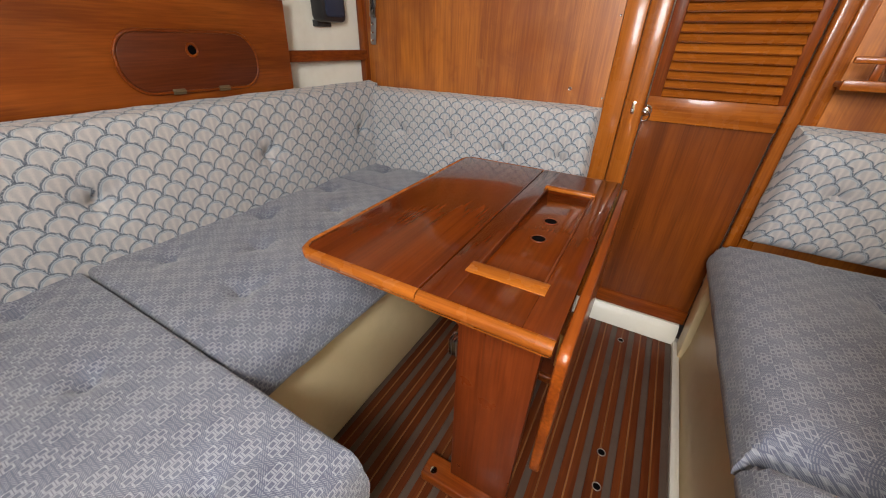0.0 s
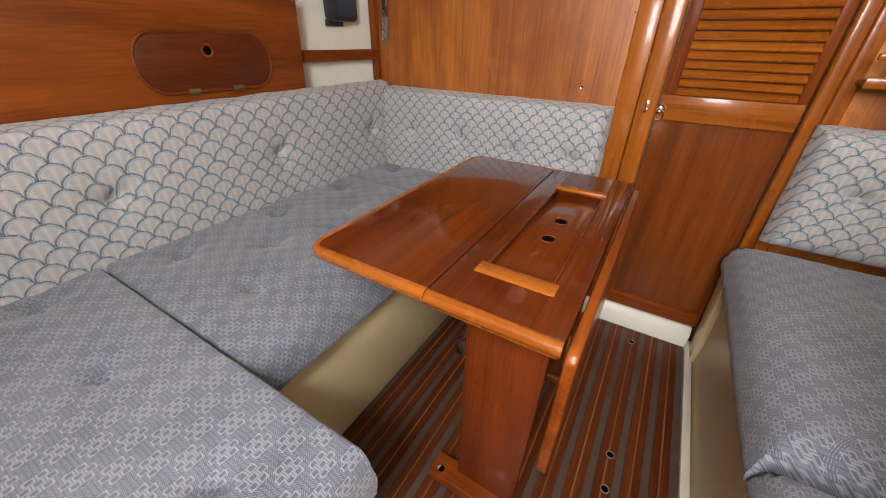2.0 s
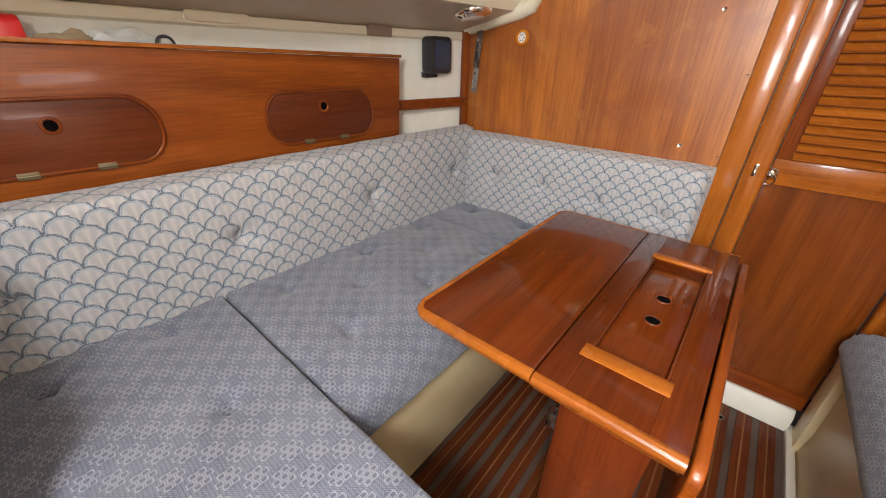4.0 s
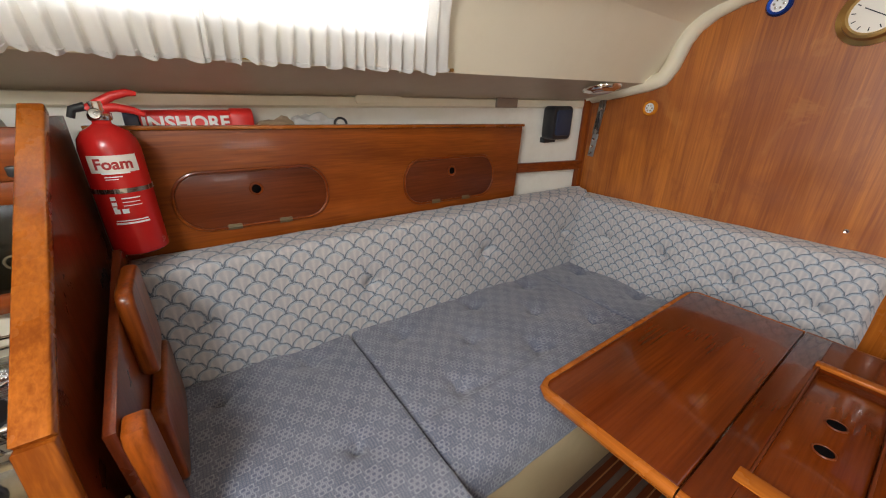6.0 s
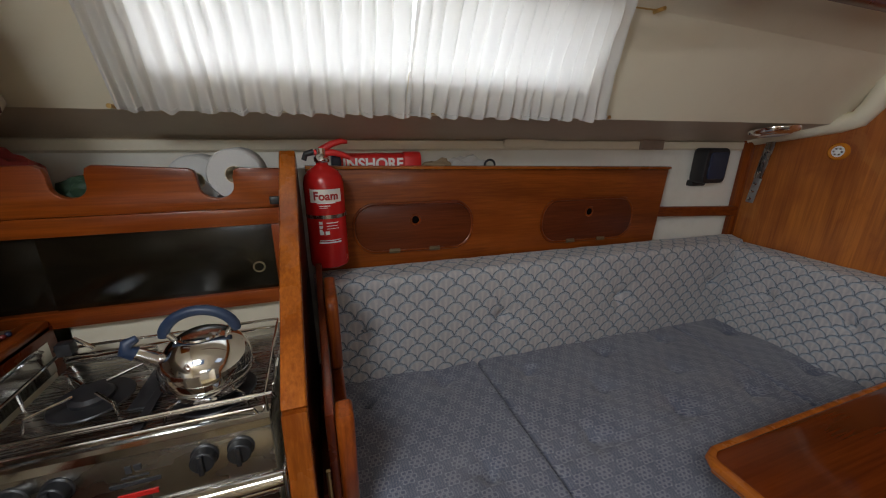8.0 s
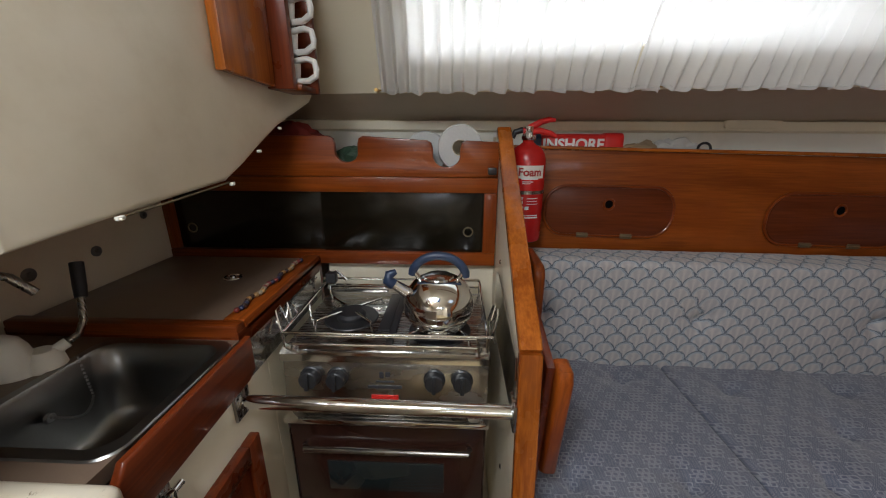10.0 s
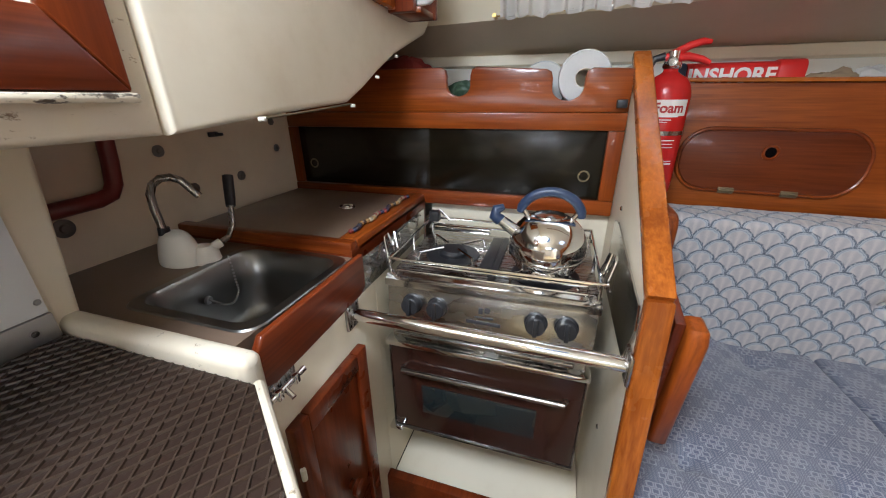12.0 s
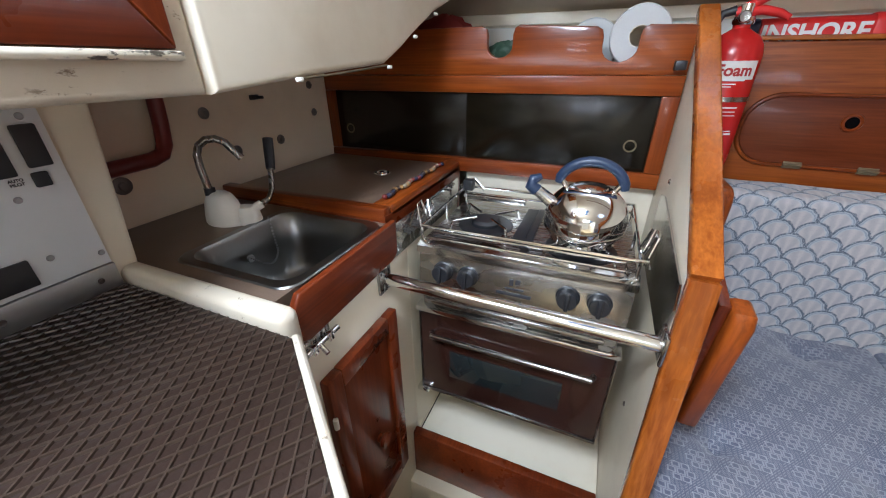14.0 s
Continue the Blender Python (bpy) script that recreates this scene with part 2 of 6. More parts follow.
def scallop_cloth():
    """Shell-patterned upholstery: rows of ribbed fans outlined in slate blue."""
    m, t, b = shader("shell_cloth", 0.9)
    b.inputs["Sheen Weight"].default_value = 0.25
    n = Net(t)
    u0, v0 = uv_parts(n)
    wob = n.noise(n.coords("Object"), 95.0, 3)
    wob = n.math("MULTIPLY", n.math("SUBTRACT", wob, 0.5), 0.12)
    PITCH = 0.065
    u = n.math("ADD", n.math("DIVIDE", u0, PITCH), wob)
    v = n.math("ADD", n.math("DIVIDE", v0, PITCH * 0.98), wob)
    row = n.math("FLOOR", n.math("MULTIPLY", v, 2.0))
    dv = n.math("SUBTRACT", v, n.math("MULTIPLY", row, 0.5))
    half = n.math("MULTIPLY", n.math("FLOORED_MODULO", row, 2.0), 0.5)
    du_a = n.math("SUBTRACT", n.math("FRACT", n.math("ADD", u, half)), 0.5)
    du_b = n.math("SUBTRACT", n.math("FRACT", n.math("ADD", n.math("ADD", u, half), 0.5)), 0.5)
    d = n.math("SQRT", n.math("ADD", n.math("MULTIPLY", du_a, du_a), n.math("MULTIPLY", dv, dv)))
    inside = n.math("LESS_THAN", d, 0.5)
    # ribs fan out from the foot of each shell
    ang_a = n.math("ARCTAN2", du_a, n.math("ADD", dv, 0.52))
    ang_b = n.math("ARCTAN2", du_b, n.math("ADD", dv, 0.02))
    ang = n.math("ADD", n.math("MULTIPLY", inside, ang_a), n.math("MULTIPLY", n.math("SUBTRACT", 1.0, inside), ang_b))
    rib = n.math("POWER", n.math("ADD", n.math("MULTIPLY", n.math("COSINE", n.math("MULTIPLY", ang, 13.0)), 0.5), 0.5), 1.5)
    rim = n.math("SUBTRACT", 1.0, n.ramp(n.math("ABSOLUTE", n.math("SUBTRACT", d, 0.478)), 0.020, 0.052))
    rim2 = n.math("SUBTRACT", 1.0, n.ramp(n.math("ABSOLUTE", n.math("SUBTRACT", d, 0.400)), 0.006, 0.024))
    da = n.math("SQRT", n.math("ADD", n.math("MULTIPLY", du_b, du_b), n.math("POWER", n.math("SUBTRACT", 0.5, dv), 2.0)))
    fade = n.ramp(n.noise(n.coords("Object"), 6.0, 4), 0.3, 0.7)
    ground = n.mix(fade, (0.41, 0.46, 0.51), (0.48, 0.505, 0.53))
    own = n.math("ADD", n.math("MULTIPLY", inside, d), n.math("MULTIPLY", n.math("SUBTRACT", 1.0, inside), da))
    heart = n.math("SUBTRACT", 1.0, n.ramp(own, 0.32, 0.39))
    flesh = n.mix(n.math("MULTIPLY", rib, 0.75), (0.42, 0.39, 0.385), (0.58, 0.525, 0.485))
    fan = n.mix(n.math("MULTIPLY", heart, 0.85), ground, flesh)
    fleck = n.noise(n.coords("Object"), 420.0, 2)
    col = n.mix(n.math("MULTIPLY", n.math("MULTIPLY", rim2, inside), 0.55), fan, (0.15, 0.18, 0.22))
    col = n.mix(n.math("MULTIPLY", n.math("MULTIPLY", rim, 0.95), n.ramp(fleck, 0.28, 0.55)), col, (0.058, 0.074, 0.105))
    col = n.mix(n.math("MULTIPLY", n.ramp(fleck, 0.5, 0.75), 0.25), col, (0.2, 0.24, 0.30))
    t.links.new(col, b.inputs["Base Color"])
    weave(n, b, u0, v0, n.math("MULTIPLY", rib, 0.25))
    return m


def lattice_cloth():
    """Blue-grey jacquard: knots in a diamond trellis with small key lines."""
    m, t, b = shader("knot_cloth", 0.92)
    b.inputs["Sheen Weight"].default_value = 0.3
    n = Net(t)
    u0, v0 = uv_parts(n)
    S = 0.066
    p = n.math("DIVIDE", n.math("ADD", u0, n.math("MULTIPLY", v0, 0.92)), S)
    q = n.math("DIVIDE", n.math("SUBTRACT", u0, n.math("MULTIPLY", v0, 0.92)), S)
    fp = n.math("SUBTRACT", n.math("FRACT", p), 0.5)
    fq = n.math("SUBTRACT", n.math("FRACT", q), 0.5)
    ap, aq = n.math("ABSOLUTE", fp), n.math("ABSOLUTE", fq)
    big = n.math("MAXIMUM", ap, aq)
    # knot: upright interlaced loops inside the diamond
    a, c = n.math("ADD", fp, fq), n.math("SUBTRACT", fp, fq)
    # seven small loops, two over three over two
    A, C = n.math("DIVIDE", a, 0.44), n.math("DIVIDE", c, 0.34)
    row = n.math("FLOOR", n.math("ADD", C, 0.5))
    off = n.math("MULTIPLY", n.math("ABSOLUTE", row), 0.5)
    fa = n.math("SUBTRACT", n.math("FRACT", n.math("ADD", n.math("ADD", A, 0.5), off)), 0.5)
    fc = n.math("SUBTRACT", C, row)
    loop = n.math("MAXIMUM", n.math("ABSOLUTE", fa), n.math("ABSOLUTE", fc))
    ring = n.math("MULTIPLY", n.ramp(loop, 0.27, 0.32), n.math("SUBTRACT", 1.0, n.ramp(loop, 0.45, 0.48)))
    body = n.math("MULTIPLY", n.math("LESS_THAN", n.math("ABSOLUTE", row), 1.2), n.math("LESS_THAN", n.math("ABSOLUTE", A), n.math("SUBTRACT", 1.5, off)))
    knot = n.math("MULTIPLY", ring, body)
    # trellis: broken key lines along the diamond's sides
    band = n.math("GREATER_THAN", big, 0.345)
    lines = n.math("GREATER_THAN", n.math("ABSOLUTE", n.math("SUBTRACT", n.math("FRACT", n.math("MULTIPLY", big, 16.0)), 0.5)), 0.27)
    dash = n.math("GREATER_THAN", n.math("FRACT", n.math("MULTIPLY", n.math("ADD", p, q), 5.0)), 0.28)
    key = n.math("MULTIPLY", band, n.math("MULTIPLY", lines, dash))
    worn = n.ramp(n.noise(n.coords("Object"), 7.0, 4), 0.3, 0.7)
    fleck = n.noise(n.coords("Object"), 500.0, 2)
    ground = n.mix(worn, (0.086, 0.093, 0.140), (0.128, 0.135, 0.180))
    thread = n.mix(fleck, (0.26, 0.272, 0.315), (0.47, 0.475, 0.49))
    f = n.math("ADD", n.math("MULTIPLY", knot, 0.62), n.math("MULTIPLY", key, 0.42))
    col = n.mix(f, ground, thread)
    col = n.mix(n.math("MULTIPLY", n.ramp(fleck, 0.45, 0.75), 0.3), col, (0.24, 0.25, 0.28))
    t.links.new(col, b.inputs["Base Color"])
    weave(n, b, u0, v0, n.math("MULTIPLY", f, 0.4))
    return m


shell_cloth = scallop_cloth()
knot_cloth = lattice_cloth()
piping_mat = painted("dark_piping", (0.05, 0.055, 0.075), 0.8)

curtain_mat, ct, cb = shader("curtain_cotton", 0.9, 0, (0.86, 0.85, 0.83))
cn = Net(ct)
tr = cn.node("ShaderNodeBsdfTranslucent")
tr.inputs[0].default_value = (0.86, 0.84, 0.80, 1)
mx = cn.node("ShaderNodeMixShader")
mx.inputs[0].default_value = 0.4
ct.links.new(cb.outputs[0], mx.inputs[1])
ct.links.new(tr.outputs[0], mx.inputs[2])
ct.links.new(mx.outputs[0], ct.nodes["Material Output"].inputs[0])
cn.bump(cb, cn.noise(cn.coords("Object"), 700.0, 2), 0.15, 0.001)

glass_clear, gt, gb = shader("clear_glass", 0.02, 0, (1, 1, 1))
gb.inputs["Transmission Weight"].default_value = 1.0
gb.inputs["IOR"].default_value = 1.45

# ---- builders ----


def box(bm, x0, x1, y0, y1, z0, z1, bevel=0.003, seg=2):
    vs = [bm.verts.new((x, y, z)) for x in (x0, x1) for y in (y0, y1) for z in (z0, z1)]
    quads = ((0, 1, 3, 2), (4, 6, 7, 5), (0, 4, 5, 1), (2, 3, 7, 6), (0, 2, 6, 4), (1, 5, 7, 3))
    fs = [bm.faces.new([vs[i] for i in q]) for q in quads]
    if bevel > 0:
        es = list({e for f in fs for e in f.edges})
        bmesh.ops.bevel(bm, geom=es, offset=bevel, segments=seg, affect="EDGES", profile=0.5)
    return bm


def prism(bm, outline, axis, a0, a1, bevel=0.0, seg=2):
    """Extrudes an outline in the two other axes (x y, x z or y z) along one axis."""
    def at(p, a):
        return {"x": (a, p[0], p[1]), "y": (p[0], a, p[1]), "z": (p[0], p[1], a)}[axis]
    lo = [bm.verts.new(at(p, a0)) for p in outline]
    hi = [bm.verts.new(at(p, a1)) for p in outline]
    fs = [bm.faces.new(lo), bm.faces.new(hi[::-1])]
    for i in range(len(lo)):
        j = (i + 1) % len(lo)
        fs.append(bm.faces.new((lo[j], lo[i], hi[i], hi[j])))
    bmesh.ops.recalc_face_normals(bm, faces=fs)
    if bevel > 0:
        es = list({e for f in fs[:2] for e in f.edges})
        bmesh.ops.bevel(bm, geom=es, offset=bevel, segments=seg, affect="EDGES", profile=0.5)
    return bm


def tube(bm, points, r, seg=12, closed=False, caps=True):
    pts = [Vector(p) for p in points]
    rings = []
    up = None
    for i, p in enumerate(pts):
        a = pts[i - 1] if (i > 0 or closed) else p
        c = pts[(i + 1) % len(pts)] if (i < len(pts) - 1 or closed) else p
        d = (c - a).normalized()
        if up is None:
            up = d.orthogonal().normalized()
        up = (up - d * up.dot(d)).normalized()
        side = d.cross(up)
        rr = r[i] if isinstance(r, (list, tuple)) else r
        rings.append([bm.verts.new(p + (up * math.cos(w) + side * math.sin(w)) * rr)
                      for w in (2 * math.pi * k / seg for k in range(seg))])
    last = len(rings) if closed else len(rings) - 1
    for i in range(last):
        a, c = rings[i], rings[(i + 1) % len(rings)]
        for k in range(seg):
            bm.faces.new((a[k], a[(k + 1) % seg], c[(k + 1) % seg], c[k]))
    if caps and not closed:
        bm.faces.new(rings[0][::-1])
        bm.faces.new(rings[-1])
    return bm


def lathe(bm, profile, m, seg=32):
    rings = []
    for r, z in profile:
        rings.append([bm.verts.new(m @ Vector((r * math.cos(w), r * math.sin(w), z)))
                      for w in (2 * math.pi * k / seg for k in range(seg))])
    for a, c in zip(rings, rings[1:]):
        for k in range(seg):
            bm.faces.new((a[k], a[(k + 1) % seg], c[(k + 1) % seg], c[k]))
    if profile[0][0] > 1e-5:
        bm.faces.new(rings[0][::-1])
    if profile[-1][0] > 1e-5:
        bm.faces.new(rings[-1])
    bmesh.ops.remove_doubles(bm, verts=[v for ring in (rings[0], rings[-1]) for v in ring], dist=1e-6)
    return bm


def rounded(x0, x1, y0, y1, r, n=6):
    """Outline of a rectangle with round corners."""
    out = []
    for cx, cy, a in ((x1 - r, y1 - r, 0), (x0 + r, y1 - r, 90), (x0 + r, y0 + r, 180), (x1 - r, y0 + r, 270)):
        for k in range(n + 1):
            w = radians(a + 90 * k / n)
            out.append((cx + r * math.cos(w), cy + r * math.sin(w)))
    return out


def wrap_uv(me, way):
    """Texture places in metres that run on round a cushion's rolled edges."""
    layer = me.uv_layers["UVMap"]
    for loop in me.loops:
        x, y, z = me.vertices[loop.vertex_index].co
        layer.data[loop.index].uv = {"side": (y, z - x), "end": (x * 1.22, (z + y) * 1.22), "seat": (y, x - z if x < 0 else x + z)}[way]


def box_uv(me):
    """Texture places in metres, by the side that each face looks to."""
    layer = me.uv_layers.new(name="UVMap")
    for f in me.polygons:
        ax, ay, az = (abs(c) for c in f.normal)
        for li in f.loop_indices:
            x, y, z = me.vertices[me.loops[li].vertex_index].co
            layer.data[li].uv = (y, z) if ax >= max(ay, az) else ((x, z) if ay >= az else (x, y))


def link(name, bm, mat, smooth=False):
    bmesh.ops.recalc_face_normals(bm, faces=bm.faces)
    me = bpy.data.meshes.new(name)
    bm.to_mesh(me)
    bm.free()
    me.materials.append(mat)
    if smooth:
        me.shade_smooth()
        me.set_sharp_from_angle(angle=radians(38))
    box_uv(me)
    return new(name, me)


def thing(name, label, category, at=(0, 0, 0), group="", kind=""):
    e = new(name)
    e.location = at
    e.empty_display_size = 0.05
    return tagged(e, label, category, group, kind)


def part(name, bm, material, parent, label="", smooth=True):
    ob = link(name, bm, material, smooth)
    ob.parent = parent
    if parent.type == "EMPTY":
        ob.matrix_parent_inverse = Matrix.Translation(-parent.location)
    return tagged(ob, label)


def setting(name, bm, mat, label, smooth=True):
    return tagged(link(name, bm, mat, smooth), label, name.split("_")[0], kind="structure")


def B():
    return bmesh.new()


def sheet(bm, rows):
    """A skin over a grid of points."""
    vs = [[bm.verts.new(p) for p in r] for r in rows]
    for a, c in zip(vs, vs[1:]):
        for i in range(len(a) - 1):
            bm.faces.new((a[i], a[i + 1], c[i + 1], c[i]))
    return bm


def thicken(bm, t, inside=(0, 0.3, 1.0)):
    """Gives a skin thickness, away from the inside."""
    bmesh.ops.recalc_face_normals(bm, faces=bm.faces)
    bm.normal_update()
    if sum((Vector(inside) - f.calc_center_median()).dot(f.normal) * f.calc_area() for f in bm.faces) < 0:
        bmesh.ops.reverse_faces(bm, faces=bm.faces)
    bm.normal_update()
    bmesh.ops.solidify(bm, geom=list(bm.faces), thickness=t)
    return bm

# ---- structure ----
FWD = 1.72


def hull_x(y):
    return float(np.interp(y, (-1.3, -0.3, 0.7, 1.35, 1.72), (-1.52, -1.60, -1.62, -1.565, -1.46)))


def deck_x(y):
    return -1.382 + 0.112 * y


def roof_section(y):
    """From the side deck's inner edge up and over to the middle: places across and up."""
    h = 1 + 0.35 * min(1.2, max(0, FWD - y))
    return [(deck_x(y) + dx * (0.7 + 0.3 * h), 1.385 + dz * h) for dx, dz in
            ((0, 0), (0.02, 0.035), (0.09, 0.145), (0.12, 0.185), (0.155, 0.212), (0.20, 0.232), (0.30, 0.258), (0.5, 0.285), (0.75, 0.310))] + [(-0.26, 1.385 + 0.338 * h), (0, 1.385 + 0.345 * h)]


def side_at(y, f):
    """A place on the coachroof side, f from its foot to its head."""
    (x0, z0), (x1, z1) = roof_section(y)[0], roof_section(y)[3]
    return Vector((x0 + (x1 - x0) * f, y, z0 + (z1 - z0) * f))


bm = B()
box(bm, -0.86, 0.90, -0.45, FWD + 0.62, -0.06, -0.004, 0)
floor = setting("floor", bm, painted("worn_sole_grey", (0.085, 0.058, 0.044), 0.45, (0.055, 0.020, 0.010), 0.85, 0.3, 90), "teak and holly cabin sole with grey worn strips")

ys = [-1.12 + i * 0.0918 for i in range(32)]
bm = B()
sheet(bm, [[(hull_x(y) - 0.012 * (1.4 - z), y, z) for z in (0.0, 0.4, 0.8, 1.1, 1.25, 1.285)] for y in ys])
thicken(bm, 0.02)
setting("wall_port", bm, white_paint, "off-white painted hull side behind the settee")
bm = B()
sheet(bm, [[(hull_x(y) + 0.004, y, 1.285), (hull_x(y) + 0.012, y, 1.292), (hull_x(y) + 0.012, y, 1.318), (hull_x(y) - 0.01, y, 1.322)] for y in ys])
thicken(bm, 0.012)
setting("trim_flange", bm, cream, "cream moulded flange along the hull and deck joint")
bm = B()
sheet(bm, [[(-hull_x(y), y, z) for z in (0.0, 0.8, 1.40)] for y in ys])
thicken(bm, 0.02)
setting("wall_starboard", bm, white_paint, "off-white painted hull side")

# side decks, coachroof sides with their windows, and roof
W0, W1, WF0, WF1 = -0.34, 0.66, 0.34, 0.93
for sign, side in ((1, "port"), (-1, "starboard")):
    bm = B()
    sheet(bm, [[(sign * (hull_x(y) - 0.02), y, 1.318), (sign * (hull_x(y) * 0.5 + deck_x(y) * 0.5), y, 1.35), (sign * deck_x(y), y, 1.385)] for y in ys])
    thicken(bm, 0.015)
    setting("trim_deck_" + side, bm, headliner, "taupe vinyl headlining under the side deck")
    bm = B()
    cuts = sorted(ys + [W0, W1])
    fs = [0, 0.15, WF0, 0.6, WF1, 1.0]
    for j in range(len(cuts) - 1):
        for k in range(len(fs) - 1):
            if cuts[j] >= W0 - 1e-4 and cuts[j + 1] <= W1 + 1e-4 and k in (2, 3):
                continue
            quad = [side_at(a, f) for a, f in ((cuts[j], fs[k]), (cuts[j + 1], fs[k]), (cuts[j + 1], fs[k + 1]), (cuts[j], fs[k + 1]))]
            bm.faces.new([bm.verts.new((p.x * sign, p.y, p.z)) for p in quad])
    bmesh.ops.remove_doubles(bm, verts=bm.verts, dist=1e-4)
    thicken(bm, 0.025)
    setting("wall_coachroof_" + side, bm, cream, "cream gelcoat coachroof side with a window opening")
    win = thing("window_" + ("1" if sign > 0 else "2"), "long fixed cabin window in the coachroof side", "window", (sign * -1.35, 0.15, 1.5), kind="structure")
    bm = B()
    corners = [side_at(W0, WF0), side_at(W1, WF0), side_at(W1, WF1), side_at(W0, WF1)]
    bm.faces.new([bm.verts.new((sign * (p.x - 0.03), p.y, p.z)) for p in corners])
    thicken(bm, 0.005)
    pane = part("pane", bm, glass_clear, win)
    pane.visible_shadow = False
bm = B()
half = []
for y in ys:
    half.append([(x, y, z) for x, z in roof_section(y)[3:]])
sheet(bm, [r + [(-x, y, z) for x, y, z in r[-2::-1]] for r in half])
gone = [f for f in bm.faces if abs(f.calc_center_median().x) < 0.27 and (0.64 < f.calc_center_median().y < 1.16 or -0.72 < f.calc_center_median().y < -0.12)]
bmesh.ops.delete(bm, geom=gone, context="FACES")
thicken(bm, 0.02)
setting("ceiling", bm, cream, "cream gelcoat coachroof lining")

# forward bulkhead with a doorway
DX0, DX1, DTOP = -0.226, 0.145, 1.62
stain = wood("bulkhead_veneer_stained", 2, (0.21, 0.048, 0.0055), (0.58, 0.185, 0.021), rough=0.30, coat=0.7, red=(0.25, 0.055, 0.007), wear=0.2, figure=14.0, gloss=0.65)
stain.node_tree.nodes["Principled BSDF"].inputs["Coat Roughness"].default_value = 0.20
bm = B(); box(bm, -1.455, -0.365, FWD, FWD + 0.02, 0.0, 1.80, 0)
setting("wall_forward", bm, stain, "teak-veneered plywood bulkhead, varnished and slightly stained")
bm = B(); box(bm, 0.225, 1.55, FWD, FWD + 0.02, 0.0, 1.80, 0)
setting("wall_forward_starboard", bm, stain, "teak-veneered plywood bulkhead beside the cabin door")
bm = B(); box(bm, -0.3648, 0.2248, FWD + 0.001, FWD + 0.019, DTOP, 1.80, 0)
setting("wall_over_door", bm, stain, "teak-veneered plywood above the cabin door")
bm = B(); box(bm, -1.7, 1.7, FWD + 0.6, FWD + 0.63, -0.05, 1.9, 0)
setting("wall_end", bm, cream, "plain wall beyond the forward door")
bm = B()
tube(bm, [(-1.45, 1.714, 1.336), (-1.30, 1.714, 1.363), (-1.175, 1.714, 1.388), (-1.135, 1.714, 1.402), (-1.111, 1.714, 1.443), (-1.086, 1.714, 1.525), (-1.058, 1.714, 1.570), (-1.006, 1.714, 1.612), (-0.934, 1.714, 1.642), (-0.83, 1.714, 1.663), (-0.6, 1.714, 1.691), (0, 1.714, 1.736), (0.6, 1.714, 1.691), (1.0, 1.714, 1.614)], 0.031, 14)
setting("trim_bulkhead", bm, cream, "rounded cream moulding where roof meets bulkhead")
bm = B(); box(bm, -1.462, -1.428, 1.690, 1.719, 0.90, 1.335, 0.004)
setting("trim_corner", bm, wood_z, "dark varnished corner post beside the hull")

# cabin door: jambs, louvres, rails, panel
door = thing("door_1", "varnished teak cabin door with louvres above a solid panel", "door", (0, FWD, 0.09), kind="structure")
bm = B(); box(bm, -0.363, -0.296, FWD - 0.010, FWD + 0.03, 0.087, 1.66, 0.004); part("jamb", bm, edge_z, door)
bm = B(); box(bm, -0.293, -0.230, FWD - 0.026, FWD + 0.03, 0.087, 1.66, 0.009, 3); part("jamb", bm, edge_z, door)
bm = B(); box(bm, 0.149, 0.186, FWD - 0.024, FWD + 0.03, 0.087, 1.66, 0.008, 3); part("jamb", bm, edge_z, door)
bm = B(); box(bm, 0.189, 0.228, FWD - 0.012, FWD + 0.03, 0.087, 1.66, 0.006, 3); part("jamb", bm, edge_z, door)
bm = B(); box(bm, DX0, DX1, FWD + 0.012, FWD + 0.022, 0.15, 0.88, 0); part("panel", bm, door_veneer, door, "red-brown veneered lower panel")
bm = B(); box(bm, DX0, -0.19, FWD - 0.002, FWD + 0.024, 0.95, 1.62, 0.003); part("stile", bm, wood_z, door)
bm = B(); box(bm, 0.118, DX1, FWD - 0.002, FWD + 0.024, 0.95, 1.62, 0.003); part("stile", bm, wood_z, door)
bm = B(); box(bm, DX0, DX1, FWD - 0.003, FWD + 0.024, 0.872, 0.951, 0.003); part("rail", bm, edge_x, door)
bm = B(); box(bm, DX0, DX1, FWD - 0.003, FWD + 0.024, 0.089, 0.152, 0.003); part("rail", bm, wood_x, door)
slat_bm = B(); prism(slat_bm, [(-0.012, 0.0), (-0.006, -0.004), (0.020, 0.022), (0.016, 0.028)], "x", -0.19, 0.118)
slat = part("louvre_slat", slat_bm, edge_x, door, smooth=False)
slat.location = (0, FWD + 0.0, 0.955)
for i in range(1, 26):
    s2 = slat.copy()
    scene.collection.objects.link(s2)
    s2.location = (0, FWD, 0.955 + i * 0.0262)
handle = B()
lathe(handle, [(0.0, 0.0), (0.019, 0.0), (0.019, 0.004), (0.012, 0.010), (0.010, 0.016), (0.0, 0.018)], pose(-0.222, FWD - 0.003, 0.905, 90), 20)
ringpull = part("ring_pull", handle, chrome, door, "chrome ring pull")
bm = B()
tube(bm, [(-0.222 + 0.016 * math.sin(w), FWD - 0.018 - 0.004 * math.cos(w), 0.889 + 0.018 * math.cos(w)) for w in (2 * math.pi * k / 20 for k in range(20))], 0.0025, 8, True)
part("ring", bm, chrome, ringpull)
bm = B(); box(bm, -0.268, -0.257, FWD - 0.030, FWD - 0.025, 0.893, 0.932, 0.001); part("strike_plate", bm, chrome, door, "chrome strike plate")

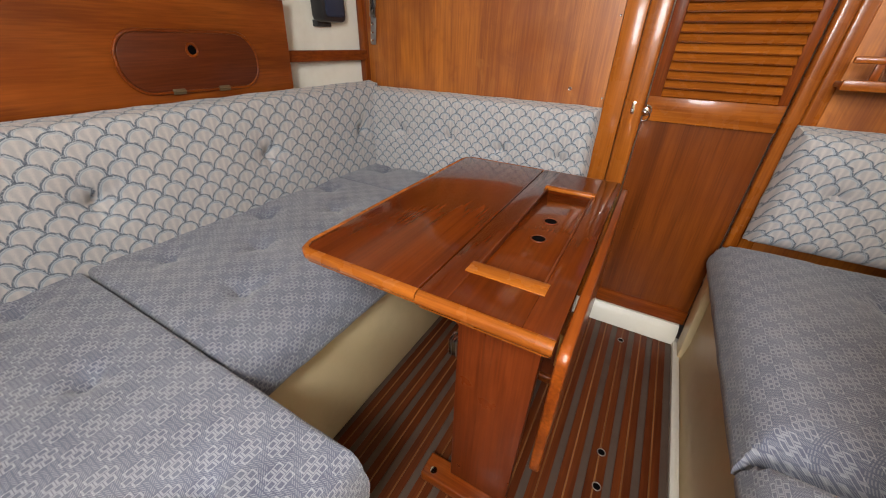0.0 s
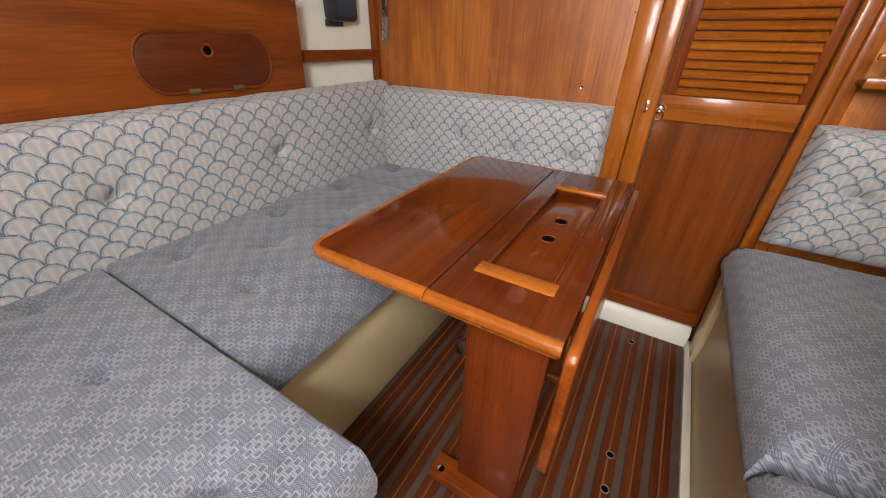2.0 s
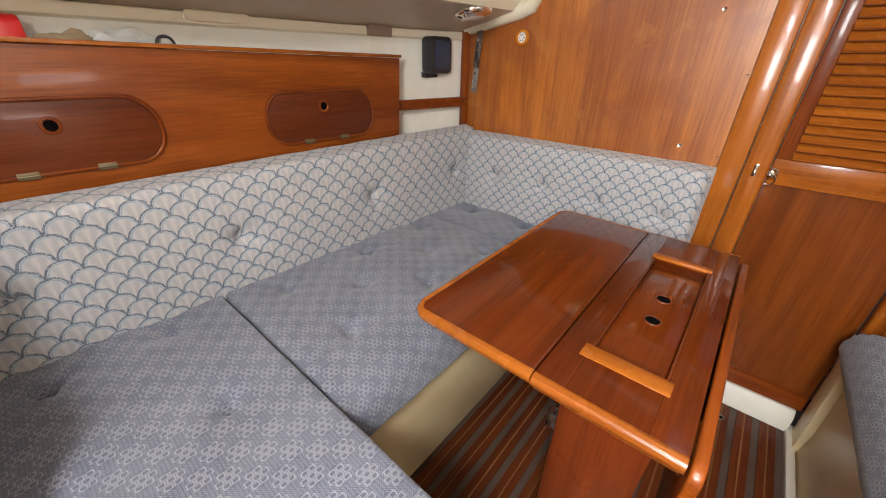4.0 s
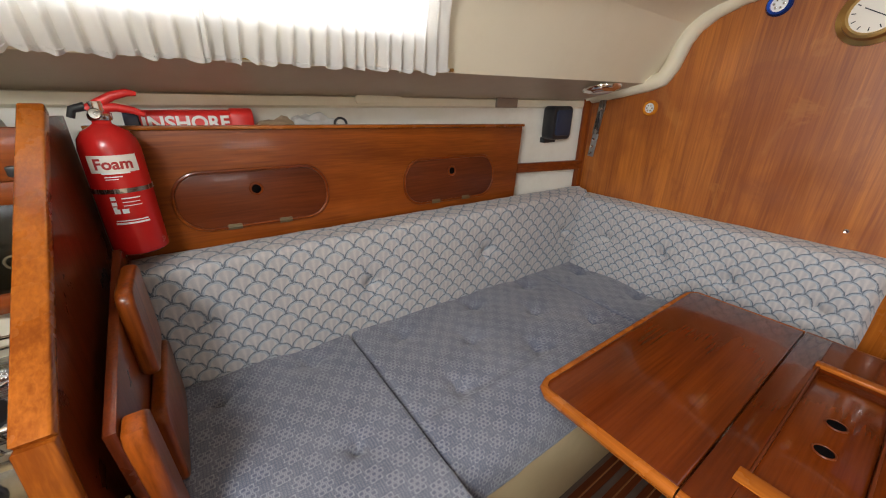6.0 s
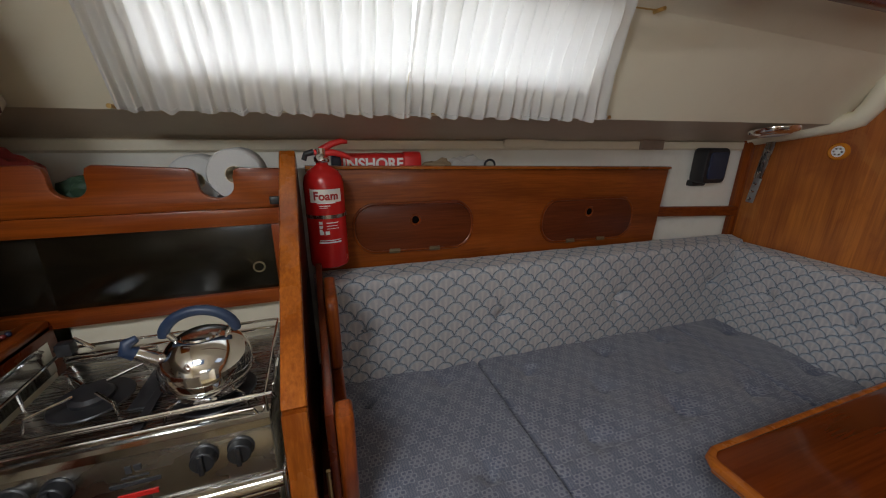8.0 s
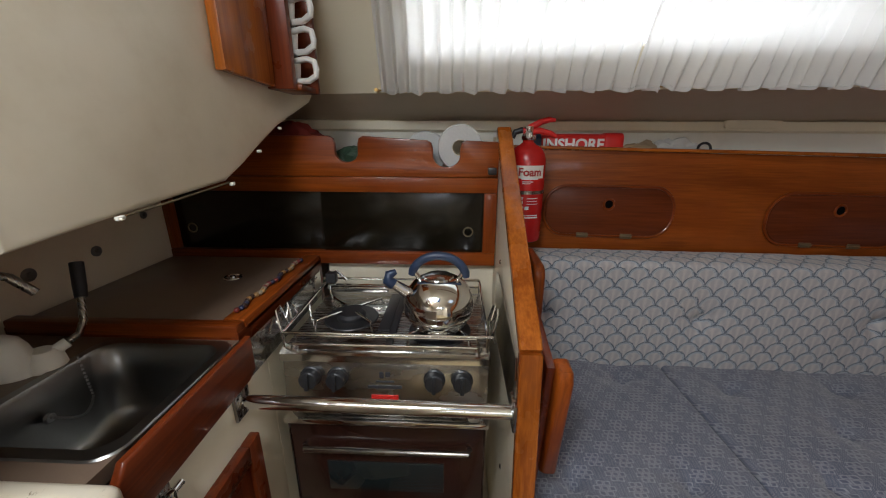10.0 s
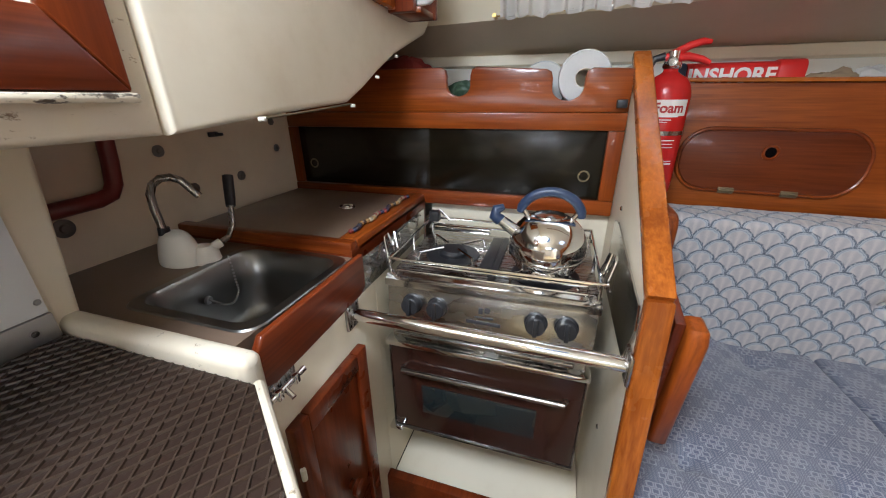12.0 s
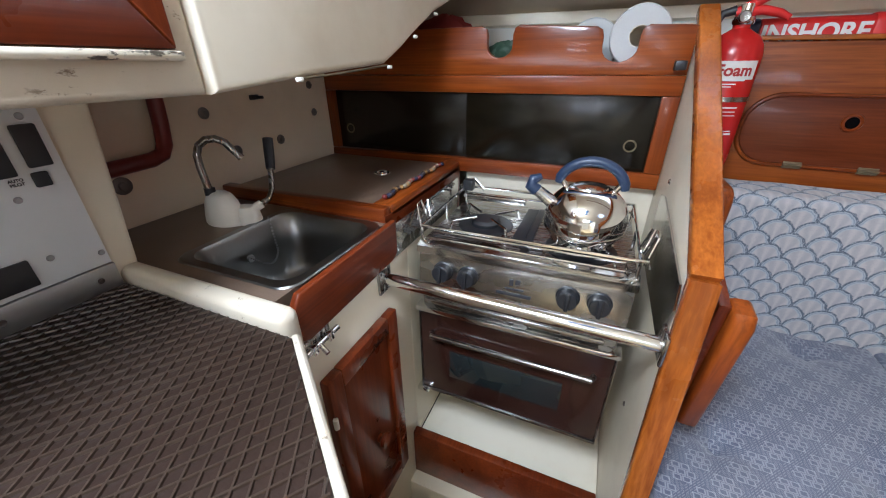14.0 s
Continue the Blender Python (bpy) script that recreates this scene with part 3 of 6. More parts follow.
# kerb below the door and edge of the sole
bm = B(); prism(bm, [(1.685, 0.0), (1.748, 0.0), (1.748, 0.086), (1.712, 0.086), (1.690, 0.062)], "x", -0.80, 0.135, 0.004); setting("trim_kerb", bm, white_paint, "chipped white kerb below the cabin door")
bm = B(); box(bm, 0.131, 0.157, -0.45, 1.72, -0.01, 0.016, 0.005); setting("trim_sole", bm, white_paint, "scuffed white edging beside the sole")
bm = B(); prism(bm, [(0.158, 0.0), (0.162, 0.02), (0.168, 0.10), (0.160, 0.395), (1.5, 0.395), (1.5, -0.01)], "y", -0.45, FWD - 0.002, 0.004); setting("bench_starboard", bm, bench_cream, "cream moulded base of the starboard settee")

bm = B(); prism(bm, [(0.147, 0.0), (0.40, 0.0), (0.40, 0.395), (0.135, 0.395)], "y", 1.60, 1.692, 0.006); setting("trim_bench_end", bm, bench_cream, "cream end of the starboard settee base by the door")

# out of view: added to keep hatch and companionway light off the starboard seat
bm = B(); box(bm, 0.165, 1.56, 0.385, 0.412, 0.0, 1.27, 0.004); setting("partition_starboard", bm, greige, "unseen half-height partition added to shade the starboard settee")

# port settee base
bm = B(); box(bm, -1.60, -0.80, 0.44, FWD - 0.002, 0.0, 0.424, 0.012, 3); setting("bench_port", bm, bench_cream, "cream moulded settee base under blue cushions")
bm = B(); box(bm, -1.60, -0.49, -0.08, 0.437, 0.0, 0.424, 0.012, 3); setting("bench_return", bm, bench_cream, "cream moulded return of the settee base")


# ---- cushions ----
def steps(length, r, r2, gap):
    turn = [1 - math.cos(radians(a)) for a in (0, 18, 36, 54, 72)]
    k = max(2, int((length - r - r2) / gap))
    inner = [r + (length - r - r2) * i / k for i in range(k + 1)]
    return [r * e for e in turn] + inner + [length - r2 * e for e in turn[::-1]]


def roll(e, r):
    return r - math.sqrt(max(0.0, r * r - (r - e) ** 2)) if e < r else 0.0


def cushion(name, label, length, width, height, r, buttons, m, cloth, depth=0.033, crown=0.010, seed=0.0, gap=0.0145, crease=0.0, pipe=False, group="", tight=0.0):
    """A stuffed cushion with rolled edges and buttoned dimples, laid by the pose m. tight: the radius of all edges but the front."""
    rs = tight or r
    us, vs = steps(length, rs, r, gap), steps(width, rs, rs, gap)
    bm = B()

    def lift(u, v):
        drop = max(roll(length - u, r), roll(min(u, v, width - v), rs))
        h = height - drop + crown * max(0.0, math.sin(math.pi * u / length)) ** 0.6 * max(0.0, math.sin(math.pi * v / width)) ** 0.6
        for bu, bv in buttons:
            d = math.hypot(u - bu, v - bv)
            a = math.atan2(v - bv, u - bu)
            h -= depth * 1.15 * math.exp(-(d / 0.019) ** 2) + depth * 0.55 * math.exp(-(d / 0.060) ** 2)
            h += 0.0042 * math.cos(a * 5 + bu * 9 + bv * 5) * math.exp(-((d - 0.045) / 0.028) ** 2)
        if crease:
            k = min(1.0, max(0.0, (u - crease) / (length - crease)))
            h -= 0.011 * math.exp(-((u - crease - 0.006 * noise.noise((v * 5, seed, 2))) / 0.014) ** 2) + 0.042 * k ** 1.6
            h += 0.0045 * noise.noise((u * 9, v * 38, seed)) * k
        h += 0.0032 * noise.noise((u * 6 + seed, v * 6, seed)) + 0.0022 * noise.noise((u * 22, v * 22 + seed, seed))
        return h
    top = [[bm.verts.new((u, v, lift(u, v))) for v in vs] for u in us]
    for a, c in zip(top, top[1:]):
        for i in range(len(a) - 1):
            bm.faces.new((a[i], c[i], c[i + 1], a[i + 1]))
    rim = [row[0] for row in top] + top[-1][1:] + [row[-1] for row in top[-2::-1]] + top[0][-2:0:-1]
    prev = rim
    low = height - r
    for f in (0.75, 0.5, 0.25, 0.0):
        ring = []
        for v in rim:
            out = 0.006 * math.sin(math.pi * f) + 0.003 * noise.noise((v.co.x * 14 + seed, v.co.y * 14, f * 3))
            dx = -out if v.co.x < 1e-6 else (out if v.co.x > length - 1e-6 else 0)
            dy = -out if v.co.y < 1e-6 else (out if v.co.y > width - 1e-6 else 0)
            ring.append(bm.verts.new((v.co.x + dx, v.co.y + dy, min(low, v.co.z) * f)))
        for i in range(len(rim)):
            j = (i + 1) % len(rim)
            bm.faces.new((prev[i], prev[j], ring[j], ring[i]))
        prev = ring
    bm.faces.new(prev)
    edge = [m @ v.co.copy() for v in rim]
    pins = [m @ Vector((bu, bv, lift(bu, bv) + 0.002)) for bu, bv in buttons]
    bmesh.ops.transform(bm, matrix=m, verts=bm.verts)
    root = thing(name, label, "cushion", tuple(m @ Vector((length / 2, width / 2, 0))), group)
    cover = part("cover", bm, cloth, root)
    out = m.to_3x3() @ Vector((0, 0, 1))
    wrap_uv(cover.data, "side" if abs(out.x) > 0.7 else ("end" if abs(out.y) > 0.7 else "seat"))
    if pipe:
        bm = B(); tube(bm, edge[::2], 0.003, 6, True); part("piping", bm, piping_mat, root, "dark piping")
    for p in pins:
        bm = B()
        lathe(bm, [(0.0, -0.003), (0.012, -0.001), (0.0135, 0.002), (0.009, 0.007), (0.0, 0.0085)], Matrix.Translation(p) @ m.to_3x3().to_4x4(), 16)
        part("button", bm, cloth, root)
    return root


def flat_at(x, y, z):
    return Matrix.Translation((x, y, z))


SEATS = "settee seat cushions"
BACKS = "settee back cushions"
cushion("seat_cushion", "blue-grey knot-patterned return seat cushion with buttons", 0.985, 0.525, 0.130, 0.05, [(0.08, 0.375), (0.45, 0.375), (0.82, 0.375), (0.45, 0.12), (0.82, 0.12), (0.10, 0.12)], flat_at(-1.425, -0.078, 0.425), knot_cloth, seed=1.0, tight=0.014, crown=0.006, group=SEATS)
cushion("seat_cushion", "long blue-grey knot-patterned seat cushion with buttons", 0.660, 0.905, 0.130, 0.055, [(0.12, 0.15), (0.28, 0.335), (0.115, 0.48), (0.28, 0.655), (0.43, 0.49), (0.43, 0.165), (0.44, 0.80), (0.115, 0.79)], flat_at(-1.42, 0.455, 0.425), knot_cloth, seed=2.0, tight=0.014, crown=0.006, crease=0.465, group=SEATS)
cushion("seat_cushion", "short blue-grey seat cushion in the settee corner", 0.660, 0.32, 0.126, 0.05, [(0.16, 0.2), (0.45, 0.2)], flat_at(-1.42, 1.366, 0.425), knot_cloth, seed=3.0, tight=0.014, crown=0.006, group=SEATS)
cushion("seat_cushion", "blue-grey starboard seat cushion with a rolled front edge", 1.20, 0.83, 0.130, 0.07, [(0.35, 0.25), (0.35, 0.6)], flat_at(0.122, 0.835, 0.400), knot_cloth, seed=4.0, group=SEATS)
cushion("seat_cushion", "blue-grey aft starboard seat cushion with a rounded end", 1.20, 0.395, 0.130, 0.075, [(0.35, 0.2)], flat_at(0.126, 0.419, 0.396), knot_cloth, seed=5.0, group=SEATS)
# backs: local x runs along, local y up, local z out of the wall
side_pose = Matrix(((0, 0.03, 1, -1.535), (1, 0, 0, -0.07), (0, 1, 0, 0.505), (0, 0, 0, 1))) @ pose(0, 0, 0, 0, -2.2, 0)
cushion("back_cushion", "long shell-patterned back cushion with buttons along the hull", 1.76, 0.412, 0.112, 0.04, [(0.13, 0.215), (0.62, 0.215), (1.13, 0.225), (1.62, 0.225)], side_pose, shell_cloth, 0.030, 0.010, 6.0, tight=0.022, pipe=False, group=BACKS)
end_pose = Matrix(((1, 0, 0, -1.365), (0, 0.02, -1, 1.716), (0, 1, 0, 0.505), (0, 0, 0, 1)))
cushion("back_cushion", "shell-patterned back cushion with buttons against the bulkhead", 1.0, 0.392, 0.100, 0.035, [(0.17, 0.22), (0.42, 0.22), (0.66, 0.205), (0.89, 0.205)], end_pose, shell_cloth, 0.024, 0.010, 7.0, tight=0.022, pipe=False, group=BACKS)
stbd_pose = Matrix(((1, 0.0, 0, 0.186), (0, 0.03, -1, 1.700), (0, 1, 0.03, 0.545), (0, 0, 0, 1)))
cushion("back_cushion", "shell-patterned cushion with one button on the starboard seat", 0.58, 0.355, 0.105, 0.055, [(0.135, 0.185), (0.43, 0.19)], stbd_pose, shell_cloth, 0.024, 0.014, 8.0, pipe=False, group=BACKS)

# ---- lockers and shelf behind the settee ----
locker = thing("side_locker", "varnished teak locker front with two rounded lids", "locker", (-1.53, 0.65, 0.9))
panel_top = [(-0.083, 0.86), (1.352, 0.86), (1.374, 1.212), (-0.083, 1.236)]
bm = B(); prism(bm, panel_top, "x", -1.540, -1.522, 0.001); part("front", bm, ply_y, locker)
bm = B(); prism(bm, [(-0.083, 1.237), (1.378, 1.213), (1.378, 1.223), (-0.083, 1.247)], "x", -1.552, -1.512, 0.003); part("capping", bm, edge_y, locker)
bm = B()
sheet(bm, [[(hull_x(y) - 0.002, y, 1.165), (-1.541, y, 1.165)] for y in ys if -0.1 < y < 1.36])
thicken(bm, 0.012); part("shelf", bm, wood_y, locker)


def locker_lid(y0, y1, z0, z1, hole_y, hinges):
    bm = B()
    prism(bm, rounded(y0, y1, z0, z1, (z1 - z0) * 0.46, 10), "x", -1.528, -1.513, 0.003)
    lid = part("lid", bm, lid_wood, locker, "red-brown oval lid with a finger hole")
    bm = B()
    tube(bm, [(-1.5175, y, z) for y, z in rounded(y0 - 0.004, y1 + 0.004, z0 - 0.004, z1 + 0.004, (z1 - z0) * 0.47, 10)], 0.005, 8, True)
    part("lipping", bm, wood_y, lid)
    bm = B()
    tube(bm, [(-1.5125, hole_y + 0.0165 * math.cos(w), 1.066 + 0.0165 * math.sin(w)) for w in (2 * math.pi * k / 20 for k in range(20))], 0.004, 8, True)
    part("finger_ring", bm, wood_y, lid)
    # no hole is cut: a flat disc paints its shaded inside
    bm = B(); lathe(bm, [(0, 0), (0.0155, 0), (0.0155, 0.0015), (0, 0.0015)], pose(-1.5132, hole_y, 1.066, 0, 90, 0), 20)
    part("finger_hole", bm, dark_hole, lid, "near-black disc painted as the shade in a finger hole")
    for h in hinges:
        bm = B(); box(bm, -1.515, -1.511, h - 0.019, h + 0.019, z0 - 0.010, z0 + 0.006, 0.001)
        tube(bm, [(-1.510, h - 0.019, z0 - 0.002), (-1.510, h + 0.019, z0 - 0.002)], 0.003, 8)
        part("hinge", bm, dull_brass, lid, "tarnished brass hinge")


locker_lid(0.055, 0.472, 0.964, 1.118, 0.262, (0.186, 0.332))
locker_lid(0.775, 1.206, 0.955, 1.110, 0.985, (0.91, 1.06))

for piece in locker.children_recursive:
    for v in piece.data.vertices:
        along = v.co.y - 0.26
        if piece.name.split(".")[0] != "shelf":
            v.co.x += 0.035 * along - 0.006
        v.co.y = 0.257 + 0.957 * along
        v.co.z -= 0.011 * along * min(1.0, max(0.0, (1.22 - v.co.z) / 0.15))

bm = B(); prism(bm, [(-1.535, 1.32), (-1.515, 1.32), (-1.425, 1.70), (-1.447, 1.70)], "z", 1.008, 1.050, 0.003)
tagged(link("shelf_batten", bm, wood_y), "varnished teak batten between locker and bulkhead", "batten")

# flare pack and odds on the shelf


def lettering(name, text, size, m, mat, parent, label="", depth=0.0008, bold=0.012):
    cu = bpy.data.curves.new(name, "FONT")
    cu.body, cu.size, cu.extrude, cu.align_x = text, size, depth, "CENTER"
    cu.offset = size * bold
    tmp = bpy.data.objects.new(name, cu)
    scene.collection.objects.link(tmp)
    dg = bpy.context.evaluated_depsgraph_get()
    me = bpy.data.meshes.new_from_object(tmp.evaluated_get(dg))
    bpy.data.objects.remove(tmp)
    me.transform(m)
    me.materials.clear()
    me.materials.append(mat)
    ob = new(name, me)
    ob.parent = parent
    if parent.type == "EMPTY":
        ob.matrix_parent_inverse = Matrix.Translation(-parent.location)
    return tagged(ob, label)


FACE_IN = Matrix(((0, 0, 1, 0), (1, 0, 0, 0), (0, 1, 0, 0), (0, 0, 0, 1)))   # writing that faces starboard
FACE_FWD = Matrix(((-1, 0, 0, 0), (0, 0, 1, 0), (0, 1, 0, 0), (0, 0, 0, 1)))  # writing that faces forward
text_white = shader("print_white", 0.5, 0, (0.8, 0.8, 0.78))[0]
text_red = shader("print_red", 0.5, 0, (0.40, 0.02, 0.015))[0]
text_dark = shader("print_dark", 0.5, 0, (0.04, 0.04, 0.045))[0]
flares = thing("flare_pack", "red and blue plastic flare pack on the shelf", "flare pack", (-1.57, 0.14, 1.178))
bm = B(); prism(bm, rounded(-1.598, -1.545, 1.178, 1.280, 0.02, 5), "y", 0.035, 0.285, 0.004); case = part("case", bm, red_plastic, flares)
bm = B(); prism(bm, rounded(-1.599, -1.544, 1.177, 1.281, 0.02, 5), "y", 0.005, 0.034, 0.004); part("cap", bm, navy, flares, "dark blue end cap")
bm = B(); prism(bm, rounded(-1.599, -1.5435, 1.1775, 1.284, 0.021, 5), "y", 0.232, 0.289, 0.005); part("end_sleeve", bm, red_plastic, flares, "ribbed red end sleeve")
lettering("lettering", "INSHORE", 0.046, Matrix.Translation((-1.5445, 0.133, 1.2335)) @ FACE_IN, text_white, case, "white lettering", bold=0.03)
bag_mat = painted("crumpled_plastic", (0.50, 0.49, 0.46), 0.3, (0.3, 0.27, 0.22), 0.5, 0.6, 40)


def crumple(name, label, category, x, y, z, sx, sy, sz, mat, seed):
    bm = B()
    bmesh.ops.create_icosphere(bm, subdivisions=4, radius=1)
    for v in bm.verts:
        k = 1 + 0.35 * noise.noise(v.co * 2.2 + Vector((seed, 0, 0))) + 0.12 * noise.noise(v.co * 6 + Vector((0, seed, 0)))
        v.co = Vector((x + v.co.x * sx * k, y + v.co.y * sy * k, max(z, z + sz * 0.9 + v.co.z * sz * k)))
    tagged(link(name, bm, mat, True), label, category)


crumple("plastic_bag", "crumpled clear plastic bag on the shelf", "bag", -1.575, 0.46, 1.172, 0.022, 0.085, 0.050, bag_mat, 1)
crumple("rope_end", "small brown coil of cord on the shelf", "cord", -1.575, 0.36, 1.172, 0.02, 0.07, 0.044, painted("brown_cord", (0.28, 0.20, 0.12), 0.8, (0.15, 0.1, 0.05), 0.5), 2)
bm = B(); tube(bm, [(-1.56, 0.545 + 0.02 * math.cos(w), 1.237 + 0.018 * math.sin(w)) for w in (2 * math.pi * k / 16 for k in range(16))], 0.004, 8, True)
tube(bm, [(-1.56, 0.545, 1.219), (-1.57, 0.54, 1.172)], 0.004, 8)
tagged(link("black_cable", bm, black, True), "loop of thin black cable on the shelf", "cable")

# fire extinguisher
EX, EY = -1.452, -0.024
ext = thing("fire_extinguisher", "small red foam fire extinguisher hung beside the galley", "extinguisher", (EX, EY, 0.965))
bm = B(); lathe(bm, [(0, 0.965), (0.045, 0.965), (0.0525, 0.970), (0.0545, 0.980), (0.0545, 1.205), (0.050, 1.225), (0.040, 1.240), (0.024, 1.250), (0.016, 1.256), (0.016, 1.268), (0, 1.268)], flat_at(EX, EY, 0), 40)
cyl = part("cylinder", bm, red_paint, ext)
bm = B(); lathe(bm, [(0.0, 1.262), (0.019, 1.262), (0.021, 1.266), (0.021, 1.276), (0.014, 1.280), (0.014, 1.300), (0.0, 1.302)], flat_at(EX, EY, 0), 20); valve = part("valve", bm, chrome, ext, "chrome valve")
bm = B(); lathe(bm, [(0, 0), (0.0115, 0), (0.0115, 0.010), (0.009, 0.012), (0, 0.011)], pose(EX + 0.012, EY - 0.004, 1.276, 0, 90, 0), 20); part("gauge", bm, brushed, valve, "small pressure gauge")
bm = B(); tube(bm, [(EX, EY - 0.018, 1.284), (EX, EY, 1.294), (EX, EY + 0.03, 1.311), (EX, EY + 0.055, 1.318), (EX, EY + 0.072, 1.316)], [0.009, 0.010, 0.009, 0.008, 0.005], 10); part("lever", bm, red_plastic, ext, "red squeeze lever")
bm = B(); tube(bm, [(EX, EY, 1.286), (EX, EY + 0.03, 1.288), (EX, EY + 0.06, 1.281), (EX, EY + 0.078, 1.272)], [0.010, 0.009, 0.008, 0.006], 10); part("lever", bm, red_plastic, ext, "red carrying handle")
bm = B(); tube(bm, [(EX, EY - 0.018, 1.290), (EX, EY - 0.040, 1.284), (EX, EY - 0.046, 1.268)], [0.009, 0.008, 0.007], 10); part("nozzle", bm, black, ext, "black plastic nozzle")
bm = B(); lathe(bm, [(0.0546, 1.113), (0.0556, 1.113), (0.0556, 1.123), (0.0546, 1.123)], flat_at(EX, EY, 0), 40); part("strap", bm, brushed, ext, "steel bracket strap")
bm = B(); box(bm, -1.519, EX - 0.05, EY - 0.018, EY + 0.018, 1.05, 1.20, 0.002); part("bracket", bm, black, ext, "black wall bracket")


def curved_patch(r, a0, a1, z0, z1, mat, name, label):
    """A thin printed patch on the cylinder; angles in degrees from starboard."""
    bm = B()
    sheet(bm, [[(EX + r * math.cos(radians(a)), EY + r * math.sin(radians(a)), z) for z in (z0, z1)] for a in [a0 + (a1 - a0) * k / 12 for k in range(13)]])
    return part(name, bm, mat, cyl, label)


MID = 2
curved_patch(0.0549, MID - 47, MID + 47, 1.158, 1.194, label_white, "label", "cream label")
foam = lettering("lettering", "Foam", 0.0315, Matrix.Identity(4), text_red, cyl, "red lettering", bold=0.03)
for v in foam.data.vertices:
    a = radians(MID) + v.co.x / 0.0556
    v.co = (EX + (0.0552 + v.co.z * 0.3) * math.cos(a), EY + (0.0552 + v.co.z * 0.3) * math.sin(a), 1.1655 + v.co.y)
for z0, z1, a0, a1 in ((1.155, 1.1585, -26, 26), (1.148, 1.150, -22, 10), (1.143, 1.1445, -22, 2), (1.100, 1.1025, -5, 30), (1.092, 1.0935, -5, 28), (1.084, 1.0855, -5, 30), (1.098, 1.106, -26, -16), (1.086, 1.094, -26, -16), (1.068, 1.078, -26, -14), (1.068, 1.078, -10, 2), (1.076, 1.0835, -26, -18), (1.050, 1.0525, -28, 34), (1.043, 1.047, -30, 36)):
    curved_patch(0.0549, MID + a0, MID + a1, z0, z1, text_white, "print_bar", "white print")

# ---- fittings on the hull and bulkhead ----
spk = thing("loudspeaker", "small black box loudspeaker on the hull side", "speaker", (-1.47, 1.53, 1.155))
bm = B(); prism(bm, rounded(1.478, 1.610, 1.152, 1.296, 0.022, 5), "x", -1.515, -1.45, 0.008); part("case", bm, black, spk)
bm = B(); prism(bm, rounded(1.494, 1.594, 1.170, 1.280, 0.015, 5), "x", -1.452, -1.444, 0.003); part("grille", bm, navy, spk, "dark grille")
bm = B(); box(bm, -1.53, -1.50, 1.49, 1.57, 1.135, 1.16, 0.004); part("bracket", bm, black, spk)

chain = thing("chainplate", "bolted stainless chainplate strip on the bulkhead", "chainplate", (-1.38, 1.70, 1.08))
bm = B(); box(bm, -0.015, 0.015, 0, 0.005, 0.0, 0.105, 0.002); bmesh.ops.transform(bm, matrix=pose(-1.395, 1.708, 1.072, 0, 6, 0), verts=bm.verts); part("plate", bm, alu, chain)
bm = B(); box(bm, -0.016, 0.016, 0, 0.006, 0.0, 0.15, 0.002); bmesh.ops.transform(bm, matrix=pose(-1.383, 1.7005, 1.176, 0, 6, 0), verts=bm.verts); part("plate", bm, brushed, chain)
for x, z in ((-1.392, 1.09), (-1.389, 1.12), (-1.386, 1.152), (-1.380, 1.20), (-1.374, 1.245), (-1.368, 1.285)):
    bm = B(); lathe(bm, [(0, 0), (0.007, 0), (0.006, 0.004), (0, 0.006)], pose(x, 1.702, z, 90), 12); part("bolt", bm, chrome, chain)

led_face = shader("led_lens", 0.15, 0, (0.85, 0.85, 0.82))[0]
blue_ring = shader("blue_anodised", 0.25, 0.8, (0.02, 0.09, 0.55))[0]


def spot(x, z, r, ring_mat, label):
    t = thing("spot_light", label, "light", (x, 1.718, z), "bulkhead spot lights")
    bm = B(); lathe(bm, [(r * 0.62, 0.0), (r, 0.0), (r, 0.006), (r * 0.85, 0.013), (r * 0.66, 0.012), (r * 0.62, 0.004)], pose(x, 1.719, z, 90), 28); part("bezel", bm, ring_mat, t)
    bm = B(); lathe(bm, [(0, 0.0), (r * 0.64, 0.0), (r * 0.64, 0.006), (0, 0.008)], pose(x, 1.719, z, 90), 24); part("lens", bm, led_face, t, "clear lens")
    for k in range(6):
        w = k * math.pi / 3
        bm = B(); lathe(bm, [(0, 0), (r * 0.13, 0), (r * 0.1, 0.004), (0, 0.005)], pose(x + r * 0.36 * math.cos(w), 1.7115, z + r * 0.36 * math.sin(w), 90), 10); part("led", bm, chrome, t)


amber_ring = shader("amber_plastic", 0.25, 0, (0.62, 0.22, 0.02))[0]
spot(-1.161, 1.293, 0.030, amber_ring, "small amber-rimmed spot light on the bulkhead")
spot(-0.834, 1.600, 0.034, blue_ring, "small blue-rimmed spot light on the bulkhead")
clock = thing("brass_clock", "round brass clock case on the bulkhead", "clock", (-0.61, 1.715, 1.54))
bm = B(); lathe(bm, [(0, 0), (0.078, 0), (0.078, 0.006), (0.066, 0.012), (0.062, 0.035), (0.054, 0.038), (0.050, 0.03), (0.0, 0.03)], pose(-0.612, 1.719, 1.542, 90), 40); part("case", bm, brass, clock)
bm = B(); lathe(bm, [(0, 0.0305), (0.049, 0.0305), (0.0, 0.032)], pose(-0.612, 1.719, 1.542, 90), 32); part("dial", bm, label_white, clock, "pale dial")
